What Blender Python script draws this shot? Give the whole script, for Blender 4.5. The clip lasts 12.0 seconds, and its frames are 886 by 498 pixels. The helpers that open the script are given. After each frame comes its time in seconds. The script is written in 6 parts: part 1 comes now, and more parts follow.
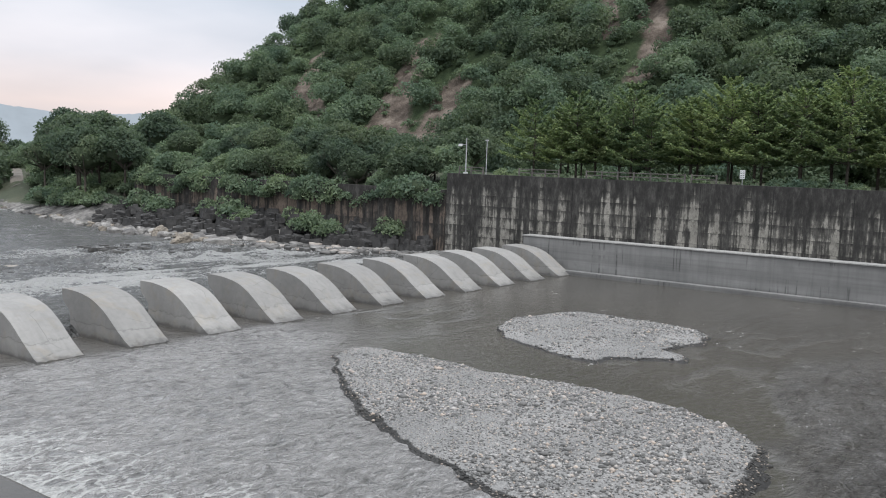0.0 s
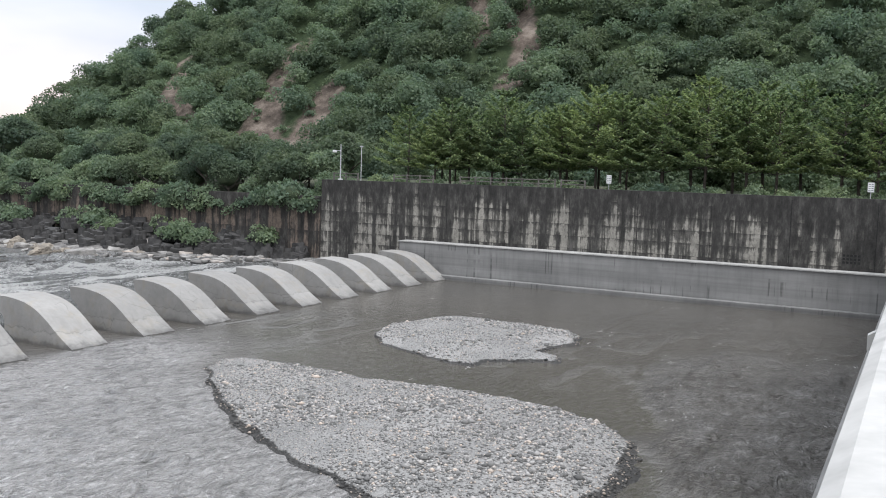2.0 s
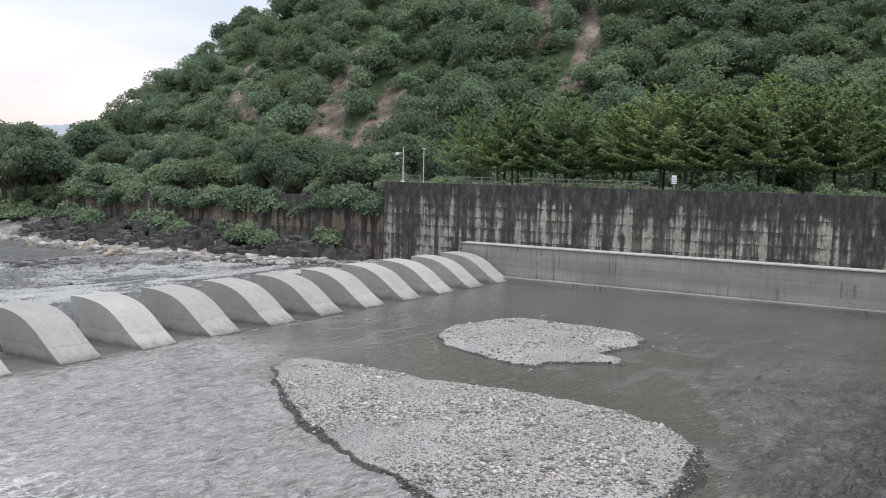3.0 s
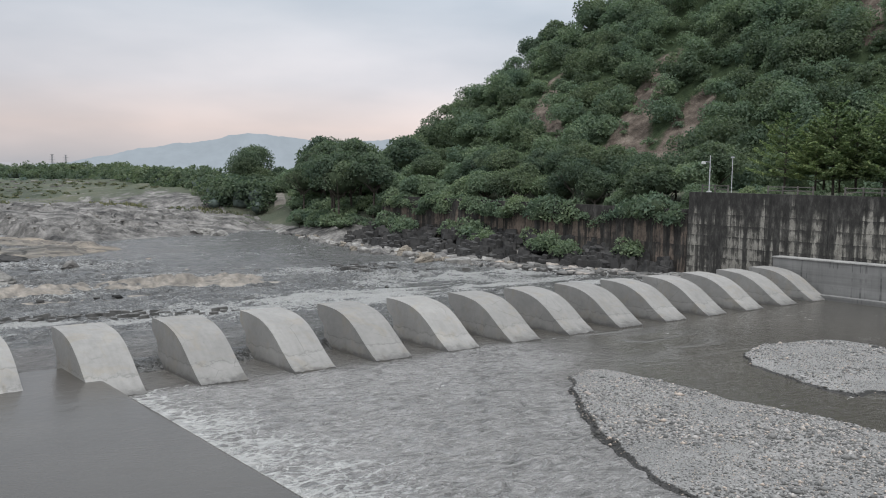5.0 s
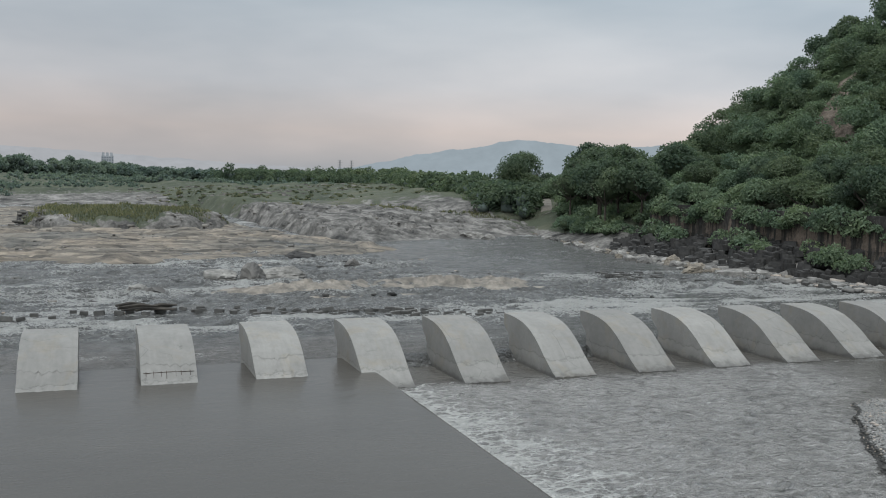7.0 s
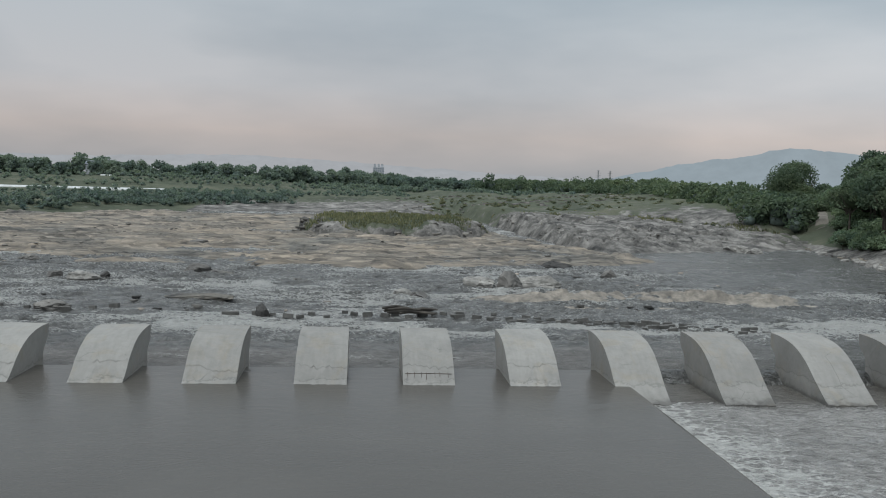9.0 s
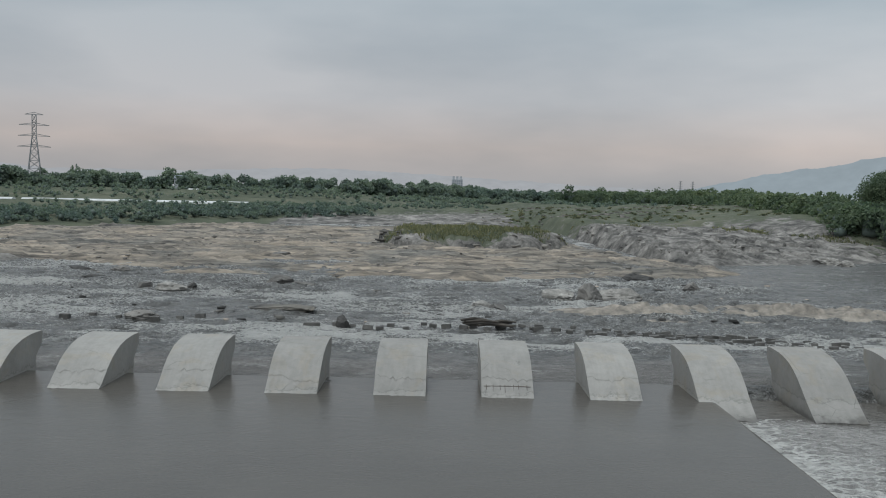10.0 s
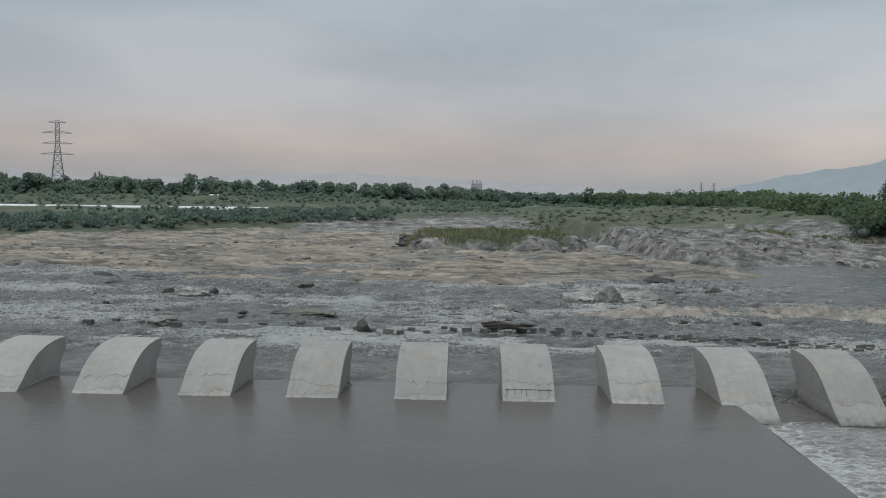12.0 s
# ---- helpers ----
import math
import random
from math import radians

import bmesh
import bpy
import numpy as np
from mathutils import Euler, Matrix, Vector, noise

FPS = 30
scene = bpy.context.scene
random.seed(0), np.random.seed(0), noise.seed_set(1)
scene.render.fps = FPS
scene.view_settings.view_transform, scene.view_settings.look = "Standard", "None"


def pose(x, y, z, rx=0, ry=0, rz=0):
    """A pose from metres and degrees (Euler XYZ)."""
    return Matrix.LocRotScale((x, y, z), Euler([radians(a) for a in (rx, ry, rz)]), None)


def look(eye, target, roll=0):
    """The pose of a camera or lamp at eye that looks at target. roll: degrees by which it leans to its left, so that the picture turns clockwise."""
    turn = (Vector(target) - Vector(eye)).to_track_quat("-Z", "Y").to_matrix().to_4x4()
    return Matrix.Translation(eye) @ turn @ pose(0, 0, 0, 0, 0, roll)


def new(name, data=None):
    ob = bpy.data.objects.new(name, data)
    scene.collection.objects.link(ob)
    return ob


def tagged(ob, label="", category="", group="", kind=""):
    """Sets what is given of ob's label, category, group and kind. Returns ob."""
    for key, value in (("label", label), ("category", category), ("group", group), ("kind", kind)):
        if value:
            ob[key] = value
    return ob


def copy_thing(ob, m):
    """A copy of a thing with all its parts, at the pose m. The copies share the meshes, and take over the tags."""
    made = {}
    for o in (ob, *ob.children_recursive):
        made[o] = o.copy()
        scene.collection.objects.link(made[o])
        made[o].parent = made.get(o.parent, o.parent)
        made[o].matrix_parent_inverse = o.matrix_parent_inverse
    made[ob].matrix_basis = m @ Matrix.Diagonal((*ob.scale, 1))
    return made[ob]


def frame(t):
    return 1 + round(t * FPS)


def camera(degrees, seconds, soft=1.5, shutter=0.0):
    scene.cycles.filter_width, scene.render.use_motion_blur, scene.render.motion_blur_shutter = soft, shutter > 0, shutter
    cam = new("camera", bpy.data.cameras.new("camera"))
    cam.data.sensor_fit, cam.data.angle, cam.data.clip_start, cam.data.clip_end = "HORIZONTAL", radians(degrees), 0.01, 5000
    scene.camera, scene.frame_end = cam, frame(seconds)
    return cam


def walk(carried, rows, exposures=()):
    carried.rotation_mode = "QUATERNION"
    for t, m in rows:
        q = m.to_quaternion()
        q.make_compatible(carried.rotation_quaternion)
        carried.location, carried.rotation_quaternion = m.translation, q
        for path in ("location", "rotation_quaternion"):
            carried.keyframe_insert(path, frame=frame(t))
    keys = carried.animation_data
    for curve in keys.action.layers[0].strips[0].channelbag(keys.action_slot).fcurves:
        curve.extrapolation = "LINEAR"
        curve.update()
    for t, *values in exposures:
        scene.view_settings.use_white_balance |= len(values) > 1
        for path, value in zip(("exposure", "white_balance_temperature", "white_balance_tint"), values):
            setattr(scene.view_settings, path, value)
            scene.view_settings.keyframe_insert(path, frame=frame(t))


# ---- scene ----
cam = camera(52.78, 12.0, soft=1.0)
PATH = [
    (0.0, pose(0, 0, 13.22, 84.51, -1.93, -53.52)),
    (0.5, pose(0, 0, 13.22, 84.72, -2.03, -56.66)),
    (1.0, pose(0, 0, 13.22, 84.92, -2.01, -59.46)),
    (1.5, pose(0, 0, 13.22, 85.02, -1.82, -61.22)),
    (2.0, pose(0, 0, 13.22, 85.15, -1.71, -61.51)),
    (2.5, pose(0, 0, 13.22, 85.17, -1.55, -60.44)),
    (4.5, pose(0, 0, 13.22, 85.28, -0.85, -43.28)),
    (5.0, pose(0, 0, 13.22, 85.44, -0.96, -38.41)),
    (5.5, pose(0, 0, 13.22, 85.55, -1.10, -33.76)),
    (6.0, pose(0, 0, 13.22, 85.56, -1.21, -29.57)),
    (6.5, pose(0, 0, 13.22, 85.52, -1.37, -25.55)),
    (7.0, pose(0, 0, 13.22, 85.48, -1.49, -21.44)),
    (9.0, pose(0, 0, 13.22, 85.70, -1.62, -5.04)),
    (9.5, pose(0, 0, 13.22, 85.88, -1.61, -1.87)),
    (10.0, pose(0, 0, 13.22, 86.35, -1.28, -0.01)),
    (10.5, pose(0, 0, 13.22, 86.65, -1.10, 0.56)),
    (11.0, pose(0, 0, 13.22, 86.97, -1.12, 0.90)),
    (11.5, pose(0, 0, 13.22, 86.87, -0.94, 1.16)),
    (12.0, pose(0, 0, 13.22, 86.57, -0.80, 1.24)),
]
walk(cam, PATH, exposures=[(0.0, 0.55, 6220, 11), (0.5, 0.62, 6220, 11), (1.5, 0.78, 6220, 12), (2.7, 0.82, 6220, 12), (4.5, 0.45, 6290, 11), (5.5, 0.26, 6230, 9), (7.0, 0.07, 6190, 6), (9.0, -0.03, 6160, 5), (12.0, -0.09, 6160, 5)])

# ---- world and sun: a bright overcast evening sky with a warm band low down ----
world = bpy.data.worlds.new("overcast_sky")
scene.world = world
world.use_nodes = True
wn, wl = world.node_tree.nodes, world.node_tree.links
wn.clear()


def wnode(kind, **values):
    n = wn.new(kind)
    for key, value in values.items():
        n.inputs[key].default_value = value
    return n


def ramp_of(n, stops):
    el = n.color_ramp.elements
    while len(el) < len(stops):
        el.new(0.5)
    for e, (at, col) in zip(el, stops):
        e.position, e.color = at, (*col, 1)
    return n


coord = wn.new("ShaderNodeTexCoord")
split = wn.new("ShaderNodeSeparateXYZ")
wl.new(coord.outputs["Generated"], split.inputs[0])
sky = wn.new("ShaderNodeTexSky")
sky.sky_type, sky.sun_disc = "NISHITA", False
sky.sun_elevation, sky.sun_rotation = radians(58), radians(209)
sky.dust_density = 4.0
# the cloud deck, brighter towards the zenith
deck = ramp_of(wn.new("ShaderNodeValToRGB"), [
    (0.0, (0.40, 0.39, 0.40)), (0.015, (0.46, 0.422, 0.41)), (0.05, (0.57, 0.480, 0.440)), (0.10, (0.47, 0.455, 0.46)),
    (0.20, (0.42, 0.445, 0.465)), (0.40, (0.66, 0.69, 0.71)), (1.0, (1.25, 1.28, 1.30))])
wl.new(split.outputs["Z"], deck.inputs[0])
stretch = wn.new("ShaderNodeMapping")
stretch.inputs["Scale"].default_value = (1.0, 1.0, 3.5)
wl.new(coord.outputs["Generated"], stretch.inputs[0])
clouds = wnode("ShaderNodeTexNoise", Scale=1.9, Detail=5.0, Roughness=0.5)
wl.new(stretch.outputs[0], clouds.inputs["Vector"])
tone = ramp_of(wn.new("ShaderNodeValToRGB"), [(0.32, (0.70, 0.74, 0.78)), (0.66, (1.13, 1.09, 1.08))])
wl.new(clouds.outputs["Fac"], tone.inputs[0])
veil = wn.new("ShaderNodeMix")
veil.data_type, veil.blend_type = "RGBA", "MULTIPLY"
veil.inputs["Factor"].default_value = 1.0
wl.new(deck.outputs[0], veil.inputs[6])
wl.new(tone.outputs[0], veil.inputs[7])
thin = wn.new("ShaderNodeMix")
thin.data_type, thin.blend_type = "RGBA", "ADD"
thin.inputs["Factor"].default_value = 1.0
faint = wn.new("ShaderNodeMix")
faint.data_type, faint.blend_type = "RGBA", "MULTIPLY"
faint.inputs["Factor"].default_value = 1.0
faint.inputs[7].default_value = (0.012, 0.012, 0.012, 1)
wl.new(sky.outputs[0], faint.inputs[6])
# the deck is thinner, and brighter, towards the hidden sun
lobe = wn.new("ShaderNodeVectorMath")
lobe.operation = "DOT_PRODUCT"
lobe.inputs[1].default_value = Vector((0.87, 0.42, 0.26)).normalized()
wl.new(coord.outputs["Generated"], lobe.inputs[0])
glow = ramp_of(wn.new("ShaderNodeValToRGB"), [(0.45, (1.0, 1.0, 1.0)), (0.80, (1.14, 1.14, 1.13)), (0.93, (1.30, 1.29, 1.28)), (1.0, (1.36, 1.35, 1.33))])
wl.new(lobe.outputs["Value"], glow.inputs[0])
lit = wn.new("ShaderNodeMix")
lit.data_type, lit.blend_type = "RGBA", "MULTIPLY"
lit.inputs["Factor"].default_value = 1.0
wl.new(veil.outputs[2], lit.inputs[6])
wl.new(glow.outputs[0], lit.inputs[7])
wl.new(lit.outputs[2], thin.inputs[6])
wl.new(faint.outputs[2], thin.inputs[7])
back = wnode("ShaderNodeBackground", Strength=1.0)
wl.new(thin.outputs[2], back.inputs["Color"])
wout = wn.new("ShaderNodeOutputWorld")
wl.new(back.outputs[0], wout.inputs[0])

sun = new("sun", bpy.data.lights.new("sun", "SUN"))
sun.data.energy, sun.data.angle, sun.data.color = 1.35, radians(25), (1.0, 0.97, 0.93)
sun.matrix_world = look((0, 0, 0), (0.27, 0.45, -0.85))

# ---- materials ----


def material(name, rough=0.8, metal=0.0, spec=0.5):
    m = bpy.data.materials.new(name)
    m.use_nodes = True
    b = m.node_tree.nodes["Principled BSDF"]
    b.inputs["Roughness"].default_value, b.inputs["Metallic"].default_value = rough, metal
    b.inputs["Specular IOR Level"].default_value = spec
    return m, m.node_tree.nodes, m.node_tree.links, b


def place_of(m, scale=(1, 1, 1)):
    n, l = m.node_tree.nodes, m.node_tree.links
    geo = n.new("ShaderNodeNewGeometry")
    mp = n.new("ShaderNodeMapping")
    mp.inputs["Scale"].default_value = scale
    l.new(geo.outputs["Position"], mp.inputs[0])
    return mp.outputs[0]


def noise_of(m, vec, scale, detail=4.0, rough=0.55, distort=0.0):
    n, l = m.node_tree.nodes, m.node_tree.links
    t = n.new("ShaderNodeTexNoise")
    t.inputs["Scale"].default_value, t.inputs["Detail"].default_value = scale, detail
    t.inputs["Roughness"].default_value, t.inputs["Distortion"].default_value = rough, distort
    l.new(vec, t.inputs["Vector"])
    return t.outputs["Fac"]


def ramp(m, fac, stops):
    n, l = m.node_tree.nodes, m.node_tree.links
    r = ramp_of(n.new("ShaderNodeValToRGB"), stops)
    l.new(fac, r.inputs[0])
    return r.outputs[0]


def grey(v):
    return (v, v, v)


def mixed(m, kind, a, b, fac=1.0):
    n, l = m.node_tree.nodes, m.node_tree.links
    x = n.new("ShaderNodeMix")
    x.data_type, x.blend_type = "RGBA", kind
    for key, val in (("A", a), ("B", b), ("Factor", fac)):
        if isinstance(val, bpy.types.NodeSocket):
            l.new(val, x.inputs[key] if key == "Factor" else [i for i in x.inputs if i.name == key and i.type == "RGBA"][0])
        elif key == "Factor":
            x.inputs[0].default_value = val
        else:
            [i for i in x.inputs if i.name == key and i.type == "RGBA"][0].default_value = (*val, 1)
    return [o for o in x.outputs if o.type == "RGBA"][0]


def calc(m, op, a, b):
    n, l = m.node_tree.nodes, m.node_tree.links
    x = n.new("ShaderNodeMath")
    x.operation = op
    for k, val in enumerate((a, b)):
        if isinstance(val, bpy.types.NodeSocket):
            l.new(val, x.inputs[k])
        else:
            x.inputs[k].default_value = val
    return x.outputs[0]


def bump(m, bsdf, height, strength, distance):
    n, l = m.node_tree.nodes, m.node_tree.links
    b = n.new("ShaderNodeBump")
    b.inputs["Strength"].default_value, b.inputs["Distance"].default_value = strength, distance
    l.new(height, b.inputs["Height"])
    l.new(b.outputs[0], bsdf.inputs["Normal"])


def blotchy(name, dark, light, scale, fine, rough=0.85, relief=0.03, strength=0.6):
    """Two scales of variation and a fine relief."""
    m, n, l, b = material(name, rough)
    v = place_of(m)
    big = ramp(m, noise_of(m, v, scale, 5), [(0.3, dark), (0.7, light)])
    small = ramp(m, noise_of(m, v, fine, 4), [(0.25, grey(0.72)), (0.75, grey(1.2))])
    l.new(mixed(m, "MULTIPLY", big, small), b.inputs["Base Color"])
    bump(m, b, noise_of(m, v, fine, 5), strength, relief)
    return m


def concrete_mat():
    m, n, l, b = material("new_concrete", 0.78, 0, 0.35)
    v = place_of(m)
    base = ramp(m, noise_of(m, v, 0.35, 6, 0.62), [(0.25, (0.238, 0.234, 0.222)), (0.75, (0.31, 0.303, 0.286))])
    blot = ramp(m, noise_of(m, v, 2.3, 5, 0.6, 0.6), [(0.30, grey(0.90)), (0.55, grey(1.0)), (0.8, grey(1.04))])
    streak = ramp(m, noise_of(m, place_of(m, (2.2, 0.35, 0.25)), 1.6, 4), [(0.3, grey(0.92)), (0.6, grey(1.02))])
    col = mixed(m, "MULTIPLY", mixed(m, "MULTIPLY", base, blot), streak)
    # hairline cracks and small dark scars
    crack = n.new("ShaderNodeTexVoronoi")
    crack.feature = "DISTANCE_TO_EDGE"
    crack.inputs["Scale"].default_value = 0.42
    warp = n.new("ShaderNodeMix")
    warp.data_type = "VECTOR"
    warp.inputs[0].default_value = 0.12
    tex = n.new("ShaderNodeTexNoise")
    tex.inputs["Scale"].default_value, tex.inputs["Detail"].default_value = 1.6, 5.0
    l.new(v, tex.inputs["Vector"])
    l.new(v, warp.inputs[4])
    l.new(tex.outputs["Color"], warp.inputs[5])
    l.new(warp.outputs[1], crack.inputs["Vector"])
    line = ramp(m, crack.outputs["Distance"], [(0.0, grey(0.6)), (0.008, grey(1.0))])
    some = ramp(m, noise_of(m, v, 0.30, 2), [(0.55, grey(0)), (0.62, grey(1))])
    col = mixed(m, "MULTIPLY", col, line, some)
    # the lowest metre is worn rough and stained by the water
    sep = n.new("ShaderNodeSeparateXYZ")
    l.new(v, sep.inputs[0])
    toe = calc(m, "ADD", sep.outputs["Z"], calc(m, "MULTIPLY", noise_of(m, place_of(m, (0.6, 0.6, 0.5)), 1.0, 5, 0.75), 1.3))
    col = mixed(m, "MULTIPLY", col, ramp(m, calc(m, "DIVIDE", toe, 4.0), [(0.19, grey(0.5)), (0.25, grey(0.86)), (0.36, grey(1.03)), (0.415, grey(1.03)), (0.425, grey(0.68)), (0.44, grey(0.97)), (0.60, grey(1.0))]))
    tan = ramp(m, noise_of(m, v, 0.55, 5, 0.65, 0.8), [(0.52, grey(0)), (0.66, grey(0.6))])
    col = mixed(m, "MULTIPLY", col, (1.02, 0.95, 0.84), tan)
    scar = ramp(m, noise_of(m, place_of(m, (1.3, 0.5, 1.3)), 1.1, 7, 0.75, 1.0), [(0.66, grey(1.0)), (0.70, grey(0.66))])
    col = mixed(m, "MULTIPLY", col, scar)
    info = n.new("ShaderNodeObjectInfo")
    own = ramp(m, info.outputs["Random"], [(0.0, grey(0.84)), (1.0, grey(1.05))])
    l.new(mixed(m, "MULTIPLY", col, own), b.inputs["Base Color"])
    bump(m, b, noise_of(m, v, 9.0, 6, 0.65), 0.5, 0.03)
    return m


def ledge_mat():
    m, n, l, b = material("poured_concrete_wall", 0.75, 0, 0.35)
    v = place_of(m)
    sep = n.new("ShaderNodeSeparateXYZ")
    l.new(v, sep.inputs[0])
    base = ramp(m, noise_of(m, v, 0.22, 6, 0.6), [(0.3, (0.165, 0.165, 0.16)), (0.72, (0.25, 0.249, 0.24))])
    runs = ramp(m, noise_of(m, place_of(m, (1, 1.5, 0.10)), 1.6, 5), [(0.32, grey(0.88)), (0.5, grey(0.99)), (0.75, grey(1.05))])
    tide = ramp(m, noise_of(m, place_of(m, (1, 0.03, 1.3)), 1.0, 4, 0.6), [(0.35, grey(0.82)), (0.6, grey(1.1))])
    col = mixed(m, "MULTIPLY", mixed(m, "MULTIPLY", base, runs), tide)
    # old tide marks: narrow vertical dark drips below half height
    drip = ramp(m, noise_of(m, place_of(m, (1, 3.2, 0.12)), 1.0, 2), [(0.60, grey(1.0)), (0.68, grey(0.55))])
    band = ramp(m, noise_of(m, place_of(m, (1, 0.10, 0.7)), 1.0, 2), [(0.46, grey(0.0)), (0.56, grey(1.0))])
    col = mixed(m, "MULTIPLY", col, drip, band)
    damp = n.new("ShaderNodeMapRange")
    damp.inputs["From Min"].default_value, damp.inputs["From Max"].default_value = 0.25, 0.5
    damp.inputs["To Min"].default_value, damp.inputs["To Max"].default_value = 0.72, 1.0
    l.new(sep.outputs["Z"], damp.inputs["Value"])
    col = mixed(m, "MULTIPLY", col, damp.outputs[0])
    l.new(col, b.inputs["Base Color"])
    bump(m, b, noise_of(m, v, 6.0, 5, 0.6), 0.35, 0.03)
    return m


def stained_mat(name, top, warm, clear=0.66, lift=1.42, upstream_gain=0.0):
    """Old river wall poured in lifts: pale concrete under black algae that drips from the coping and from each lift joint."""
    m, n, l, b = material(name, 0.9, 0, 0.2)
    v = place_of(m)
    sep = n.new("ShaderNodeSeparateXYZ")
    l.new(v, sep.inputs[0])
    pale = ramp(m, noise_of(m, v, 0.5, 6, 0.65), [(0.3, tuple(0.19 * c for c in warm)), (0.7, tuple(0.37 * c for c in warm))])
    speck = ramp(m, noise_of(m, place_of(m, (2.6, 2.6, 1.6)), 1.0, 6, 0.75), [(0.36, grey(0.55)), (0.5, grey(0.95)), (0.65, grey(1.1))])
    pale = mixed(m, "MULTIPLY", pale, speck)
    black = ramp(m, noise_of(m, place_of(m, (1.3, 1.3, 0.5)), 1.0, 7, 0.75), [(0.3, (0.016, 0.016, 0.0155)), (0.5, (0.040, 0.039, 0.037)), (0.72, (0.105, 0.102, 0.095))])
    z = calc(m, "DIVIDE", calc(m, "SUBTRACT", top, sep.outputs["Z"]), lift)
    wob = calc(m, "MULTIPLY", calc(m, "SUBTRACT", noise_of(m, place_of(m, (0.8, 0.8, 0.8)), 1.0, 3), 0.5), 0.16)
    z = calc(m, "ADD", z, wob)
    pour = calc(m, "FLOOR", z, 0.0)
    down = calc(m, "SUBTRACT", z, pour)
    # each lift has its own drips, long and thin
    own = n.new("ShaderNodeCombineXYZ")
    l.new(calc(m, "MULTIPLY", sep.outputs["X"], 0.2), own.inputs[0])
    l.new(calc(m, "ADD", calc(m, "MULTIPLY", sep.outputs["Y"], 2.3), calc(m, "MULTIPLY", pour, 7.3)), own.inputs[1])
    l.new(calc(m, "ADD", calc(m, "MULTIPLY", sep.outputs["Z"], 0.30), calc(m, "MULTIPLY", pour, 3.7)), own.inputs[2])
    narrow = noise_of(m, own.outputs[0], 1.0, 6, 0.78)
    wide = noise_of(m, place_of(m, (0.34, 0.34, 0.10)), 1.0, 4, 0.62)
    runs = noise_of(m, place_of(m, (0.95, 0.95, 0.03)), 1.0, 4, 0.62, 0.2)
    patch = noise_of(m, place_of(m, (0.6, 0.6, 0.9)), 1.0, 5, 0.7, 0.4)
    g = calc(m, "ADD", calc(m, "MULTIPLY", narrow, 0.38), calc(m, "MULTIPLY", wide, 0.70))
    g = calc(m, "ADD", g, calc(m, "MULTIPLY", runs, 1.0))
    g = calc(m, "ADD", g, calc(m, "MULTIPLY", patch, 0.25))
    # strongest right under a joint, thinning towards the next
    g = calc(m, "ADD", g, calc(m, "MULTIPLY", calc(m, "POWER", calc(m, "SUBTRACT", 1.0, down), 4.0), 0.09))
    h = n.new("ShaderNodeMapRange")
    h.inputs["From Min"].default_value, h.inputs["From Max"].default_value = top - 7.6, top
    l.new(sep.outputs["Z"], h.inputs["Value"])
    feed = ramp(m, h.outputs[0], [(0.0, grey(0.0)), (0.50, grey(0.08)), (0.66, grey(0.30)), (0.78, grey(0.75)), (1.0, grey(1.0))])
    g = calc(m, "ADD", g, calc(m, "MULTIPLY", feed, 0.24))
    if upstream_gain:
        # the black cover increases towards the upstream end
        over = n.new("ShaderNodeMapRange")
        over.inputs["From Min"].default_value, over.inputs["From Max"].default_value = 34.0, 2.0
        over.inputs["To Max"].default_value = upstream_gain
        l.new(sep.outputs["Y"], over.inputs["Value"])
        g = calc(m, "ADD", g, over.outputs[0])
    mask = ramp(m, calc(m, "MULTIPLY", g, 0.5), [(0.5 * clear + 0.082, grey(0)), (0.5 * clear + 0.104, grey(0.72)), (0.5 * clear + 0.15, grey(0.97))])
    seam = ramp(m, down, [(0.0, grey(0.8)), (0.03, grey(0.7)), (0.055, grey(0))])
    broken = ramp(m, noise_of(m, place_of(m, (0.5, 0.5, 0.5)), 1.0, 5, 0.7), [(0.44, grey(0)), (0.56, grey(1))])
    mask = mixed(m, "LIGHTEN", mask, mixed(m, "MULTIPLY", seam, broken))
    l.new(mixed(m, "MIX", pale, black, mask), b.inputs["Base Color"])
    bump(m, b, noise_of(m, v, 3.0, 6, 0.65), 0.5, 0.06)
    return m


